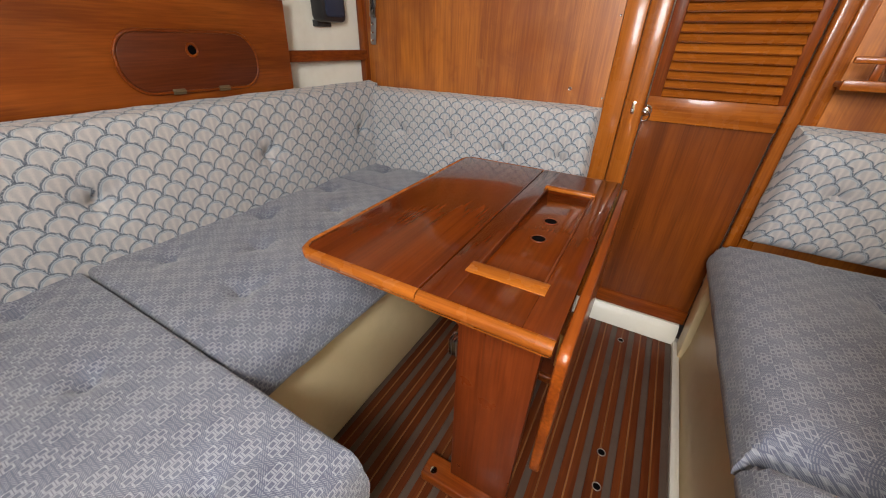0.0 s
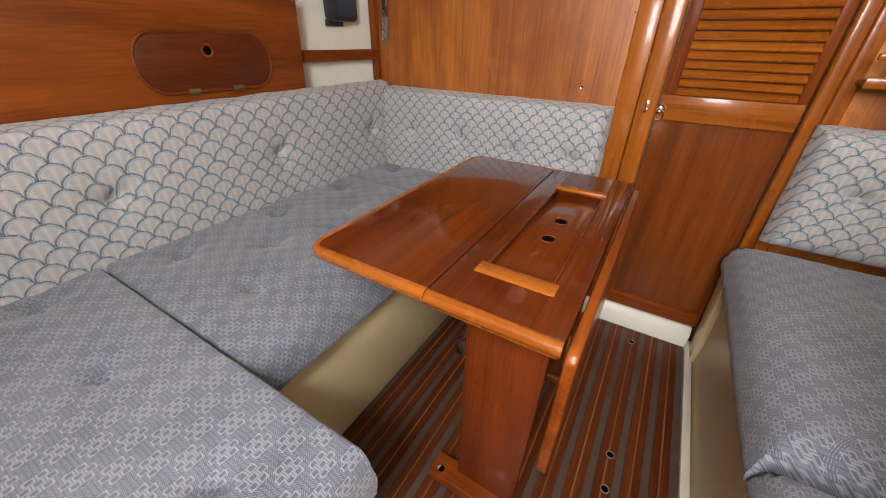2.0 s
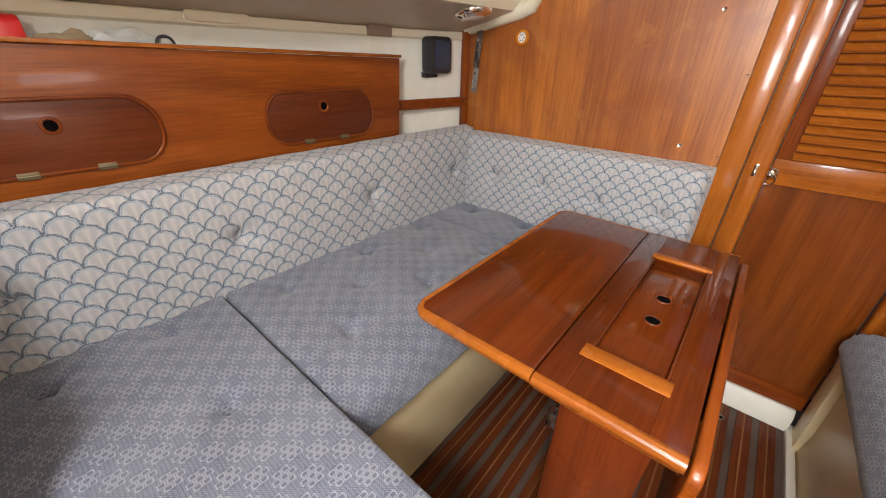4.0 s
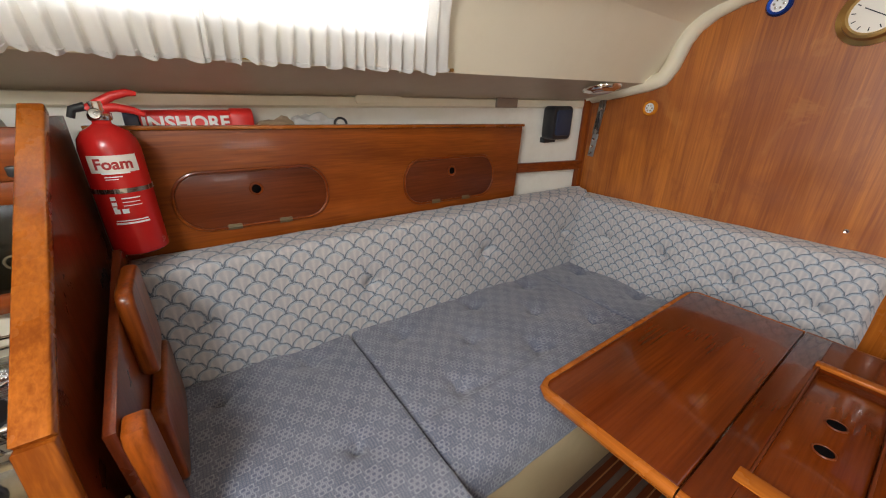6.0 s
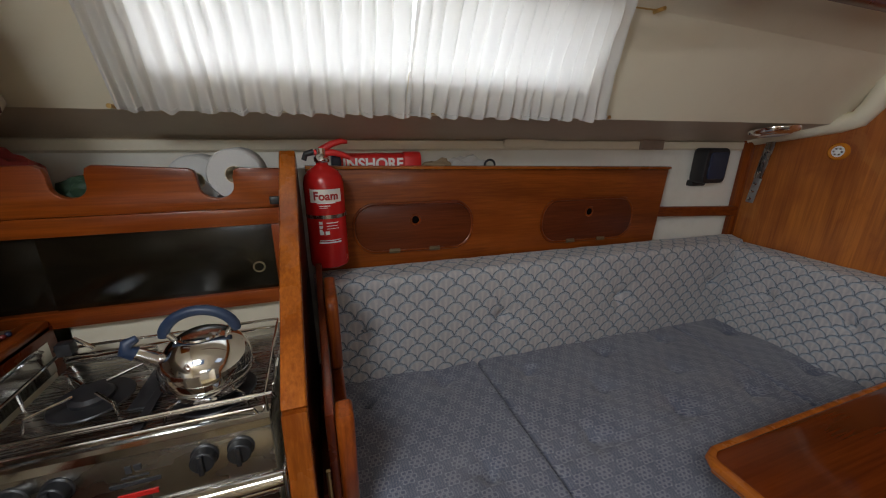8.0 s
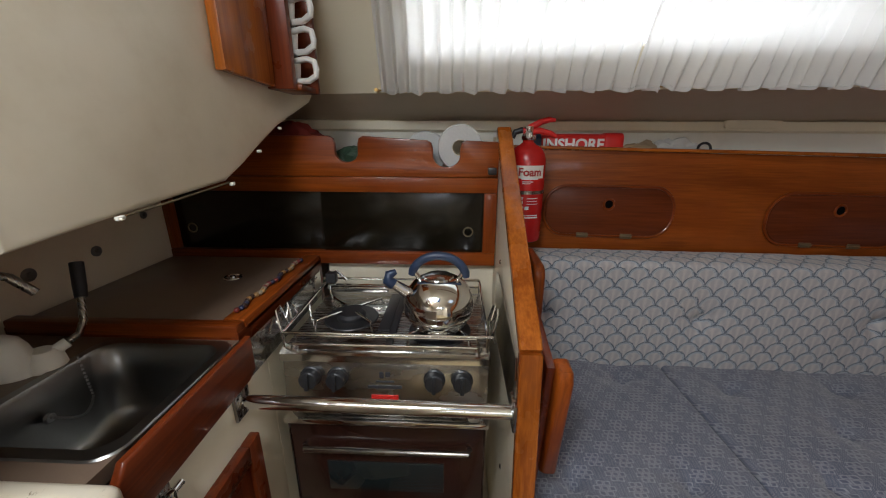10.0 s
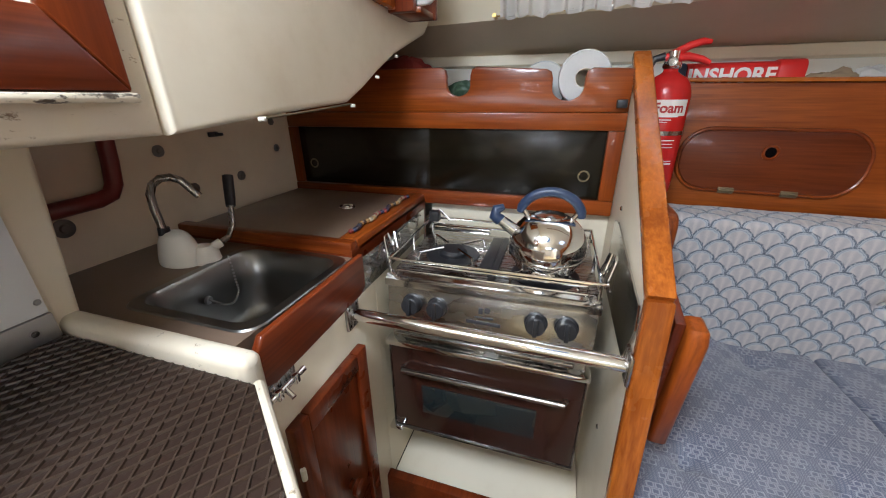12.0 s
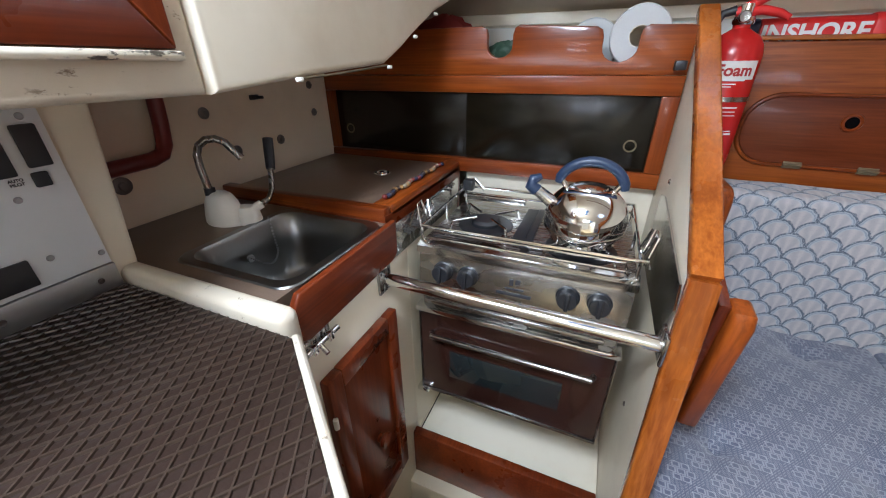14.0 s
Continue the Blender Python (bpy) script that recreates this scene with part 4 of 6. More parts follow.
for k in range(12):
    w = radians(30 * k)
    m = pose(-0.612, 1.719 - 0.0322, 1.542, 0, math.degrees(w), 0)
    bm = B(); box(bm, -0.0012, 0.0012, -0.0004, 0.0004, 0.036, 0.045, 0); bmesh.ops.transform(bm, matrix=m, verts=bm.verts); part("tick", bm, text_dark, clock)
for w, r in ((-62, 0.026), (118, 0.036)):
    m = pose(-0.612, 1.719 - 0.0330, 1.542, 0, w, 0)
    bm = B(); box(bm, -0.0012, 0.0012, -0.0004, 0.0004, -0.006, r, 0); bmesh.ops.transform(bm, matrix=m, verts=bm.verts); part("pointer", bm, text_dark, clock)
for x, z in ((-0.49, 0.953), (-0.486, 1.354), (-0.372, 0.93), (-0.372, 1.18)):
    r = 0.008 if x < -0.4 else 0.004
    s = thing("screw_cap", "bright screw head set in the bulkhead", "screw", (x, 1.719, z), "bulkhead screws")
    bm = B(); lathe(bm, [(0, 0), (r, 0), (r * 0.8, 0.003), (r * 0.45, 0.002), (0, 0.002)], pose(x, 1.7195, z, 90), 14); part("head", bm, chrome, s)

dome = thing("dome_light", "chrome-rimmed dome light under the side deck", "light", (-1.235, 1.48, 1.36))
bm = B(); lathe(bm, [(0, -0.016), (0.045, -0.014), (0.050, -0.010), (0.066, -0.006), (0.070, 0.0), (0.070, 0.008), (0, 0.008)], pose(-1.238, 1.47, 1.360, 0, -8, 0), 36); part("rim", bm, chrome, dome)
bm = B(); lathe(bm, [(0, -0.019), (0.030, -0.018), (0.044, -0.0135), (0, -0.0135)], pose(-1.238, 1.47, 1.360, 0, -8, 0), 28); part("lens", bm, led_face, dome)
bm = B(); box(bm, hull_x(1.30) + 0.006, hull_x(1.30) + 0.020, 1.225, 1.345, 1.287, 1.328, 0.002); tagged(link("tape_patch", bm, painted("brown_tape", (0.30, 0.22, 0.17), 0.4, (0.22, 0.15, 0.11), 0.4)), "taupe tape patch over the deck flange", "tape")
bm = B(); prism(bm, rounded(0.62, 0.80, 1.297, 1.325, 0.01, 4), "x", hull_x(0.7) + 0.008, hull_x(0.7) + 0.02, 0.003); tagged(link("flange_pad", bm, cream), "cream moulded pad on the deck flange", "pad")

# wooden handrail under the roof
rail = thing("handrail", "varnished teak handrail under the coachroof", "handrail", (-0.96, 0.8, 1.61))
bm = B(); prism(bm, rounded(-0.975, -0.945, 1.624, 1.657, 0.012, 5), "y", -0.30, 1.375, 0.006); part("bar", bm, deep_x, rail)
for y in (-0.2, 0.3, 0.8, 1.30):
    bm = B(); box(bm, -0.985, -0.935, y - 0.04, y + 0.04, 1.650, 1.74, 0.01); part("block", bm, cream, rail, "cream mounting block")

# shelf on the starboard bulkhead
sh = thing("wall_shelf", "small teak fiddled shelf on the bulkhead", "shelf", (0.4, 1.66, 1.02))
bm = B(); box(bm, 0.215, 0.75, 1.62, 1.718, 1.012, 1.026, 0.003); part("board", bm, wood_x, sh)
bm = B(); box(bm, 0.205, 0.75, 1.612, 1.619, 1.010, 1.035, 0.003); part("fiddle", bm, edge_x, sh)
bm = B(); box(bm, 0.205, 0.75, 1.612, 1.624, 1.072, 1.088, 0.004); part("rail", bm, edge_x, sh)
for x in (0.25, 0.42, 0.6):
    bm = B(); box(bm, x, x + 0.016, 1.613, 1.623, 1.035, 1.072, 0.001); part("spindle", bm, wood_z, sh)
glass = thing("drinking_glass", "clear ribbed drinking glass on the shelf", "glass", (0.315, 1.66, 1.027))
bm = B(); lathe(bm, [(0.0, 1.027), (0.030, 1.027), (0.036, 1.110), (0.033, 1.110), (0.027, 1.033), (0, 1.033)], flat_at(0.315, 1.665, 0), 28); part("bowl", bm, glass_clear, glass)

# ---- table ----
table = thing("table", "varnished teak drop-leaf saloon table with a sunk tray", "table", (-0.45, 1.0, 0))
TY0, TY1, TZ = 0.630, 1.362, 0.75

bm = B()
prism(bm, [(-0.724, TY0 + 0.02), (-0.717, TY0 + 0.008), (-0.710, TY0), (-0.4515, TY0), (-0.4515, TY1), (-0.710, TY1), (-0.717, TY1 - 0.008), (-0.724, TY1 - 0.02)], "z", TZ - 0.022, TZ, 0.005, 3)
leaf = part("leaf", bm, mahogany_y, table, "raised hinged table leaf")
bm = B()
tube(bm, [(-0.4515, TY0 - 0.002, TZ - 0.012), (-0.706, TY0 - 0.002, TZ - 0.012), (-0.719, TY0 + 0.006, TZ - 0.012), (-0.728, TY0 + 0.028, TZ - 0.012), (-0.728, TY1 - 0.028, TZ - 0.012), (-0.719, TY1 - 0.006, TZ - 0.012), (-0.706, TY1 + 0.002, TZ - 0.012), (-0.4515, TY1 + 0.002, TZ - 0.012)], 0.0118, 12)
part("lipping", bm, edge_x, leaf, "rounded lighter lipping")
bm = B(); box(bm, -0.712, -0.4515, TY0 - 0.004, TY0 + 0.010, TZ - 0.032, TZ - 0.0225, 0.003); part("under_moulding", bm, edge_x, leaf)
# fixed centre, in four boards round the tray opening
RX0, RX1, RY0, RY1 = -0.397, -0.272, 0.752, 1.205
bm = B()
box(bm, -0.4485, RX0, TY0, TY1, TZ - 0.024, TZ, 0.0015)
box(bm, RX1, -0.222, TY0, TY1, TZ - 0.024, TZ, 0.0015)
box(bm, RX0, RX1, TY0, RY0, TZ - 0.024, TZ, 0.0)
box(bm, RX0, RX1, RY1, TY1, TZ - 0.024, TZ, 0.0)
part("tabletop", bm, mahogany_y, table)
bm = B()
tube(bm, [(-0.4485, TY0 - 0.003, TZ - 0.014), (-0.222, TY0 - 0.003, TZ - 0.014)], 0.0135, 12)
part("lipping", bm, edge_x, table, "rounded lighter lipping")
bm = B(); box(bm, -0.4485, -0.226, TY0 - 0.005, TY0 + 0.010, TZ - 0.036, TZ - 0.0255, 0.003); part("under_moulding", bm, edge_x, table)
bm = B()
tube(bm, [(-0.4485, TY1 + 0.003, TZ - 0.014), (-0.222, TY1 + 0.003, TZ - 0.014)], 0.0135, 12)
part("lipping", bm, edge_x, table)
bm = B()
box(bm, RX0 + 0.004, RX1 - 0.004, RY0 + 0.004, RY1 - 0.004, TZ - 0.020, TZ - 0.010, 0.001)
tray = part("tray_lid", bm, mahogany_y, table, "sunk tray lid with two finger holes")
for y in (1.018, 0.921):
    # flat near-black disc in place of a cut hole's shade
    bm = B(); lathe(bm, [(0, 0), (0.0150, 0), (0.0150, 0.0012), (0, 0.0012)], flat_at(-0.334, y, TZ - 0.0098), 24); part("finger_hole", bm, dark_hole, tray)
    bm = B(); tube(bm, [(-0.334 + 0.0155 * math.cos(w), y + 0.0155 * math.sin(w), TZ - 0.0095) for w in (2 * math.pi * k / 20 for k in range(20))], 0.002, 6, True); part("hole_rim", bm, lid_wood, tray)
bm = B(); box(bm, RX0 - 0.012, RX1 + 0.008, RY0 - 0.034, RY0 + 0.002, TZ - 0.004, TZ + 0.0022, 0.001); part("fillet", bm, edge_x, table, "lighter inlaid fillet")
bm = B(); box(bm, RX0 - 0.006, RX1 + 0.004, RY1 - 0.004, RY1 + 0.018, TZ - 0.004, TZ + 0.006, 0.003); part("fillet", bm, edge_x, table, "lighter raised fillet")
for x in (RX0, RX1 - 0.004):
    bm = B(); box(bm, x, x + 0.004, RY0, RY1, TZ - 0.012, TZ + 0.0015, 0.0005); part("tray_edge", bm, lid_wood, table)
# lowered starboard leaf
bm = B(); prism(bm, rounded(TY0 - 0.012, TY1 + 0.012, 0.43, 0.738, 0.03, 5), "x", -0.216, -0.198, 0.004, 3); drop = part("leaf", bm, wood_y, table, "lowered hinged table leaf")
for y in (0.70, 1.28):
    bm = B(); box(bm, -0.2218, -0.2165, y - 0.03, y + 0.03, 0.66, 0.722, 0.001); tube(bm, [(-0.219, y - 0.03, 0.724), (-0.219, y + 0.03, 0.724)], 0.004, 8); part("hinge", bm, brass, table, "brass hinge")
# pedestal
bm = B(); prism(bm, [(-0.425, 0.035), (-0.262, 0.035), (-0.248, 0.7255), (-0.425, 0.7255)], "y", 0.735, 0.765, 0.004); part("leg", bm, deep_z, table, "broad panel leg")
bm = B(); prism(bm, [(-0.425, 0.035), (-0.262, 0.035), (-0.248, 0.7255), (-0.425, 0.7255)], "y", 1.225, 1.255, 0.004); part("leg", bm, deep_z, table, "broad panel leg")
bm = B(); box(bm, -0.425, -0.400, 0.766, 1.224, 0.10, 0.7255, 0.003); part("stretcher", bm, deep_x, table)
bm = B(); box(bm, -0.500, -0.262, 0.694, 0.764, 0.0, 0.036, 0.006, 3); foot = part("foot", bm, wood_x, table, "scuffed foot bolted to the sole")
bm = B(); box(bm, -0.500, -0.262, 1.212, 1.268, 0.0, 0.036, 0.006, 3); part("foot", bm, wood_x, table)
bm = B(); lathe(bm, [(0, 0), (0.011, 0), (0.010, 0.003), (0, 0.004)], flat_at(-0.468, 0.717, 0.036), 16); part("bolt", bm, chrome, foot)
bm = B(); box(bm, -0.448, -0.4255, 0.738, 0.768, 0.50, 0.545, 0.003); part("catch", bm, brushed, table, "small metal leaf catch")
bm = B(); prism(bm, [(-0.62, 0.727), (-0.4255, 0.727), (-0.4255, 0.54)], "y", 0.775, 0.795, 0.003); part("bracket", bm, deep_x, table, "folding leaf bracket")

# ---- galley ----
PY0, PY1 = -0.119, -0.091
shape = [(-1.50, 0.0), (-0.756, 0.0), (-0.874, 0.938), (-1.362, 1.270), (-1.52, 1.270)]
bm = B(); prism(bm, shape, "y", PY0, PY0 + 0.012); setting("partition_galley", bm, greige, "beige laminate side of the galley partition")
bm = B(); prism(bm, shape, "y", PY0 + 0.0125, PY1); setting("partition_saloon", bm, deep_z, "dark varnished saloon side of the galley partition")
for name, a, c in (("upper", (-0.868, 0.940), (-1.380, 1.288)), ("lower", (-0.749, 0.0), (-0.868, 0.940))):
    d = Vector((c[0] - a[0], 0, c[1] - a[1]))
    n = Vector((d.z, 0, -d.x)).normalized()
    if n.x < 0:
        n = -n
    o0, o1 = n * -0.012, n * 0.010
    bm = B()
    prism(bm, [(a[0] + o0.x, a[1] + o0.z), (a[0] + o1.x, a[1] + o1.z), (c[0] + o1.x, c[1] + o1.z), (c[0] + o0.x, c[1] + o0.z)], "y", PY0 - 0.005, PY1 + 0.005, 0.005, 3)
    setting("trim_" + name + "_post", bm, edge_x if name == "upper" else edge_z, "varnished post edging the galley partition")
for x, z in ((-1.19, 0.98), (-1.12, 0.935), (-1.03, 0.92), (-1.0, 0.55), (-0.93, 0.30)):
    s = thing("screw_cap", "bright screw head in the partition", "screw", (x, PY0, z), "partition screws")
    bm = B(); lathe(bm, [(0, 0), (0.006, 0), (0.004, 0.003), (0, 0.003)], pose(x, PY0, z, 90), 12); part("head", bm, chrome, s)

# folded board on the saloon side
fold = thing("folding_board", "folded varnished board hinged on the galley partition", "board", (-1.1, -0.06, 0.57))
bm = B(); prism(bm, [(-0.945, 0.575), (-0.905, 0.885), (-1.36, 1.0), (-1.42, 0.95), (-1.42, 0.575)], "y", -0.066, -0.050, 0.003); part("board", bm, deep_z, fold)
bm = B(); prism(bm, [(-0.995, 0.60), (-0.945, 0.60), (-0.925, 0.62), (-0.892, 0.86), (-0.900, 0.88), (-0.935, 0.885), (-0.955, 0.87)], "y", -0.049, -0.018, 0.008, 3); part("cleat", bm, wood_z, fold, "rounded cleat")
bm = B(); prism(bm, rounded(-1.30, -1.13, 0.80, 0.99, 0.03, 5), "y", -0.049, -0.022, 0.008, 3); part("cleat", bm, wood_z, fold)
bm = B(); prism(bm, rounded(-1.36, -1.06, 0.575, 0.765, 0.03, 5), "y", -0.049, -0.022, 0.008, 3); part("cleat", bm, wood_z, fold)
bm = B(); tube(bm, [(-0.925, -0.070, 0.66), (-0.912, -0.070, 0.76)], 0.004, 8); part("hinge", bm, brass, fold, "brass piano hinge")
bm = B(); box(bm, -1.40, -0.95, -0.0855, -0.0665, 0.60, 0.66, 0.002); part("batten", bm, deep_x, fold)

# galley back: smoked sliding doors in a teak frame with a notched fiddle
GX = -1.325
back = thing("galley_locker", "teak galley locker with smoked sliding doors", "locker", (GX, -0.6, 0.93))
bm = B(); box(bm, GX - 0.01, GX + 0.016, -1.045, PY0 - 0.002, 0.925, 0.962, 0.003); part("rail", bm, wood_y, back)
bm = B(); box(bm, GX - 0.01, GX + 0.014, -1.045, PY0 - 0.002, 1.128, 1.168, 0.003); part("rail", bm, wood_y, back)
bm = B(); box(bm, GX - 0.01, GX + 0.014, -0.156, PY0 - 0.002, 0.9625, 1.1275, 0.002); part("stile", bm, wood_z, back)
bm = B(); box(bm, GX - 0.01, GX + 0.014, -1.045, -1.020, 0.9625, 1.1275, 0.002); part("stile", bm, wood_z, back)
for y0, y1, x in ((-1.02, -0.585, GX - 0.002), (-0.60, -0.156, GX + 0.004)):
    bm = B(); box(bm, x - 0.004, x, y0, y1, 0.9615, 1.1285, 0.0005); sd = part("sliding_door", bm, smoked, back, "smoked acrylic sliding door")
    hy = y1 - 0.04 if y1 > -0.3 else y0 + 0.04
    bm = B(); tube(bm, [(x + 0.0005, hy + 0.0125 * math.cos(w), 1.02 + 0.0125 * math.sin(w)) for w in (2 * math.pi * k / 20 for k in range(20))], 0.0022, 6, True); part("finger_ring", bm, dull_brass, sd)


def notch(y0, y1, z, top):
    r = (y1 - y0) / 2
    c = (y0 + y1) / 2
    return [(y0 - 0.015, top), (y0 - 0.004, top - 0.006), (y0, top - 0.02)] + [(c + r * math.cos(radians(a)), z + r * 0.8 + r * 0.8 * math.sin(radians(a))) for a in range(180, 361, 20)] + [(y1, top - 0.02), (y1 + 0.004, top - 0.006), (y1 + 0.015, top)]


outline = [(-1.045, 1.1685), (-1.045, 1.20), (-0.80, 1.272)] + notch(-0.548, -0.488, 1.206, 1.272) + notch(-0.292, -0.222, 1.194, 1.262) + [(PY0 - 0.002, 1.258), (PY0 - 0.002, 1.1685)]
bm = B(); prism(bm, outline, "x", GX - 0.008, GX + 0.010, 0.003); part("fiddle", bm, wood_y, back, "notched fiddle board")
bm = B(); box(bm, -1.50, GX - 0.0105, -1.045, PY0 - 0.002, 1.140, 1.155, 0); part("shelf", bm, wood_y, back)
bm = B(); box(bm, GX + 0.015, GX + 0.032, -0.150, -0.128, 1.178, 1.196, 0.003); part("catch", bm, black, back, "black plastic catch")


def paper_roll(x0, x1, y, z, r, label):
    t = thing("toilet_roll", label, "paper roll", (x0, y, z - r), "toilet rolls")
    bm = B()
    lathe(bm, [(0.021, 0), (r - 0.003, 0), (r, 0.004), (r, x1 - x0 - 0.004), (r - 0.003, x1 - x0), (0.021, x1 - x0), (0.021, 0)], pose(x0, y, z, 0, 90, 0), 36)
    part("paper", bm, paper, t)
    bm = B(); lathe(bm, [(0.0195, 0.001), (0.021, 0.001), (0.021, x1 - x0 - 0.001), (0.0195, x1 - x0 - 0.001), (0.0195, 0.001)], pose(x0, y, z, 0, 90, 0), 24); part("core", bm, greige, t)


paper_roll(-1.45, -1.348, -0.222, 1.243, 0.060, "white toilet roll standing behind the fiddle")
paper_roll(-1.49, -1.40, -0.318, 1.226, 0.060, "greyish toilet roll standing behind the fiddle")
crumple("red_cloth", "crumpled dark red cloth behind the fiddle", "cloth", -1.41, -0.70, 1.16, 0.06, 0.10, 0.075, painted("red_cloth", (0.20, 0.02, 0.015), 0.85, (0.1, 0.01, 0.01), 0.5), 3)
crumple("green_packet", "dark green packet behind the fiddle", "packet", -1.39, -0.52, 1.157, 0.03, 0.06, 0.045, painted("green_pack", (0.03, 0.06, 0.035), 0.5, (0.02, 0.03, 0.02), 0.5), 4)

# cooker bay
bm = B(); box(bm, -1.50, -0.96, -0.600, PY0 - 0.001, 0.0, 0.245, 0.004); setting("bay_floor", bm, cream_dirty, "stained cream floor of the cooker bay")
bm = B(); box(bm, -1.40, GX - 0.011, -0.600, PY0 - 0.001, 0.2455, 0.9245, 0.0); setting("bay_back", bm, cream_dirty, "cream back of the cooker bay")
bm = B(); box(bm, -0.958, -0.935, -0.609, PY0 - 0.008, 0.112, 0.285, 0.003); setting("trim_kickboard", bm, deep_x, "dark red-brown board across the cooker bay")
bm = B(); box(bm, -1.50, -0.90, -0.608, PY0 - 0.008, 0.0, 0.111, 0.004); setting("trim_plinth", bm, cream, "cream plinth under the cooker bay")

cook = thing("gas_cooker", "stainless two-burner marine cooker with oven", "cooker", (-1.12, -0.37, 0.45))
CX, CY0, CY1 = -0.972, -0.578, -0.160
bm = B(); box(bm, -1.27, CX + 0.001, CY0 + 0.006, CY1 - 0.006, 0.447, 0.74, 0.004); part("oven_body", bm, brushed, cook)
bm = B(); prism(bm, [(-1.27, 0.7405), (CX + 0.004, 0.7405), (CX + 0.004, 0.752), (CX - 0.004, 0.838), (CX - 0.016, 0.858), (-1.27, 0.858)], "y", CY0, CY1, 0.002); hob = part("hob", bm, brushed, cook)
bm = B(); prism(bm, [(CX - 0.006, 0.836), (CX + 0.006, 0.842), (CX + 0.004, 0.856), (CX - 0.02, 0.866), (CX - 0.03, 0.858)], "y", CY0 - 0.003, CY1 + 0.003, 0.003); part("front_lip", bm, polished, cook, "polished rolled lip")
bm = B(); box(bm, CX + 0.002, CX + 0.012, CY0 + 0.003, CY1 - 0.003, 0.455, 0.700, 0.004); odoor = part("oven_door", bm, oven_brown, cook, "dark brown enamel oven door")
bm = B(); box(bm, CX - 0.01, CX + 0.022, CY0 - 0.004, CY1 + 0.004, 0.700, 0.712, 0.003); part("door_trim", bm, chrome, cook)
bm = B(); box(bm, CX + 0.0045, CX + 0.016, CY0 + 0.015, CY1 - 0.03, 0.722, 0.733, 0.003); part("vent_bar", bm, brushed, cook)
bm = B(); box(bm, CX + 0.0125, CX + 0.0145, -0.502, -0.247, 0.515, 0.596, 0.001); part("window", bm, shader("oven_glass", 0.05, 0, (0.018, 0.024, 0.024), 0.8)[0], odoor, "greenish oven window")
bm = B(); tube(bm, [(CX + 0.014, -0.545, 0.640), (CX + 0.030, -0.542, 0.643), (CX + 0.030, -0.197, 0.643), (CX + 0.014, -0.194, 0.640)], 0.0065, 12); part("door_handle", bm, brushed, odoor, "steel bar handle")
bm = B()
for y0, y1, z0, z1 in ((CY0, CY1, 0.447, 0.4545), (CY0, CY0 + 0.0028, 0.455, 0.70), (CY1 - 0.0028, CY1, 0.455, 0.70)):
    box(bm, CX, CX + 0.0135, y0, y1, z0, z1, 0.001)
part("door_edge", bm, brushed, odoor)
for y in (-0.521, -0.466, -0.268, -0.212):
    m = pose(CX - 0.0005, y, 0.803, 0, 84, 0)
    bm = B(); lathe(bm, [(0, 0), (0.022, 0), (0.022, 0.003), (0.0195, 0.005), (0.0185, 0.020), (0.0165, 0.022), (0, 0.022)], m, 28); knob = part("knob", bm, black, cook, "black control knob")
    bm = B(); box(bm, -0.0175, 0.0175, -0.004, 0.004, 0.0215, 0.029, 0.0015); bmesh.ops.transform(bm, matrix=m, verts=bm.verts); part("grip", bm, black, knob)
bm = B(); box(bm, CX + 0.0028, CX + 0.0050, -0.398, -0.342, 0.7550, 0.7640, 0); part("sticker", bm, red_plastic, cook, "red sticker")
bm = B(); box(bm, CX - 0.0005, CX + 0.0016, -0.388, -0.350, 0.793, 0.796, 0); box(bm, CX - 0.0025, CX + 0.0003, -0.380, -0.372, 0.802, 0.816, 0); box(bm, CX - 0.0025, CX + 0.0003, -0.368, -0.358, 0.806, 0.816, 0); box(bm, CX + 0.0005, CX + 0.0027, -0.405, -0.335, 0.779, 0.786, 0); part("print_bar", bm, text_dark, cook, "dark print")
# burners and pan supports
for x, y, r in ((-1.12, -0.475, 0.034), (-1.072, -0.262, 0.040)):
    bm = B(); lathe(bm, [(0, 0.858), (r + 0.03, 0.858), (r + 0.028, 0.8605), (r, 0.861), (r, 0.868), (r * 0.8, 0.874), (0, 0.875)], flat_at(x, y, 0), 28); part("burner", bm, black, cook, "black gas burner")
bm = B(); box(bm, -1.25, -0.998, -0.372, -0.357, 0.8582, 0.864, 0.001); box(bm, -1.25, -1.06, -0.400, -0.373, 0.8582, 0.8625, 0.001); part("spill_tray", bm, black, cook)
bm = B(); box(bm, -1.238, -1.222, -0.56, -0.405, 0.876, 0.892, 0.004); part("rail_plate", bm, polished, cook)


def wire(points, r=0.0028, name="wire", parent=None, mat=None):
    bm = B()
    tube(bm, points, r, 8)
    return part(name, bm, mat or chrome, parent or cook)


for z, x, y0, y1 in ((0.895, CX - 0.012, CY0, CY1 + 0.012), (0.872, CX - 0.008, CY0 + 0.02, CY1 - 0.02), (0.879, CX - 0.028, CY0 + 0.02, CY1 - 0.02), (0.900, -1.262, CY0, CY1), (0.884, -1.255, CY0, CY1)):
    wire([(x, y0, z - 0.012), (x, y0 + 0.004, z), (x, y1 - 0.004, z), (x, y1, z - 0.012)], 0.0032, "fiddle_rail")
for y in (CY0 + 0.004, CY1 - 0.004):
    wire([(CX - 0.012, y, 0.895), (-1.262, y, 0.899)], 0.003, "fiddle_rail")
    for x in (CX - 0.012, -1.12, -1.262):
        wire([(x, y, 0.856), (x, y, 0.897)], 0.003, "rail_post")
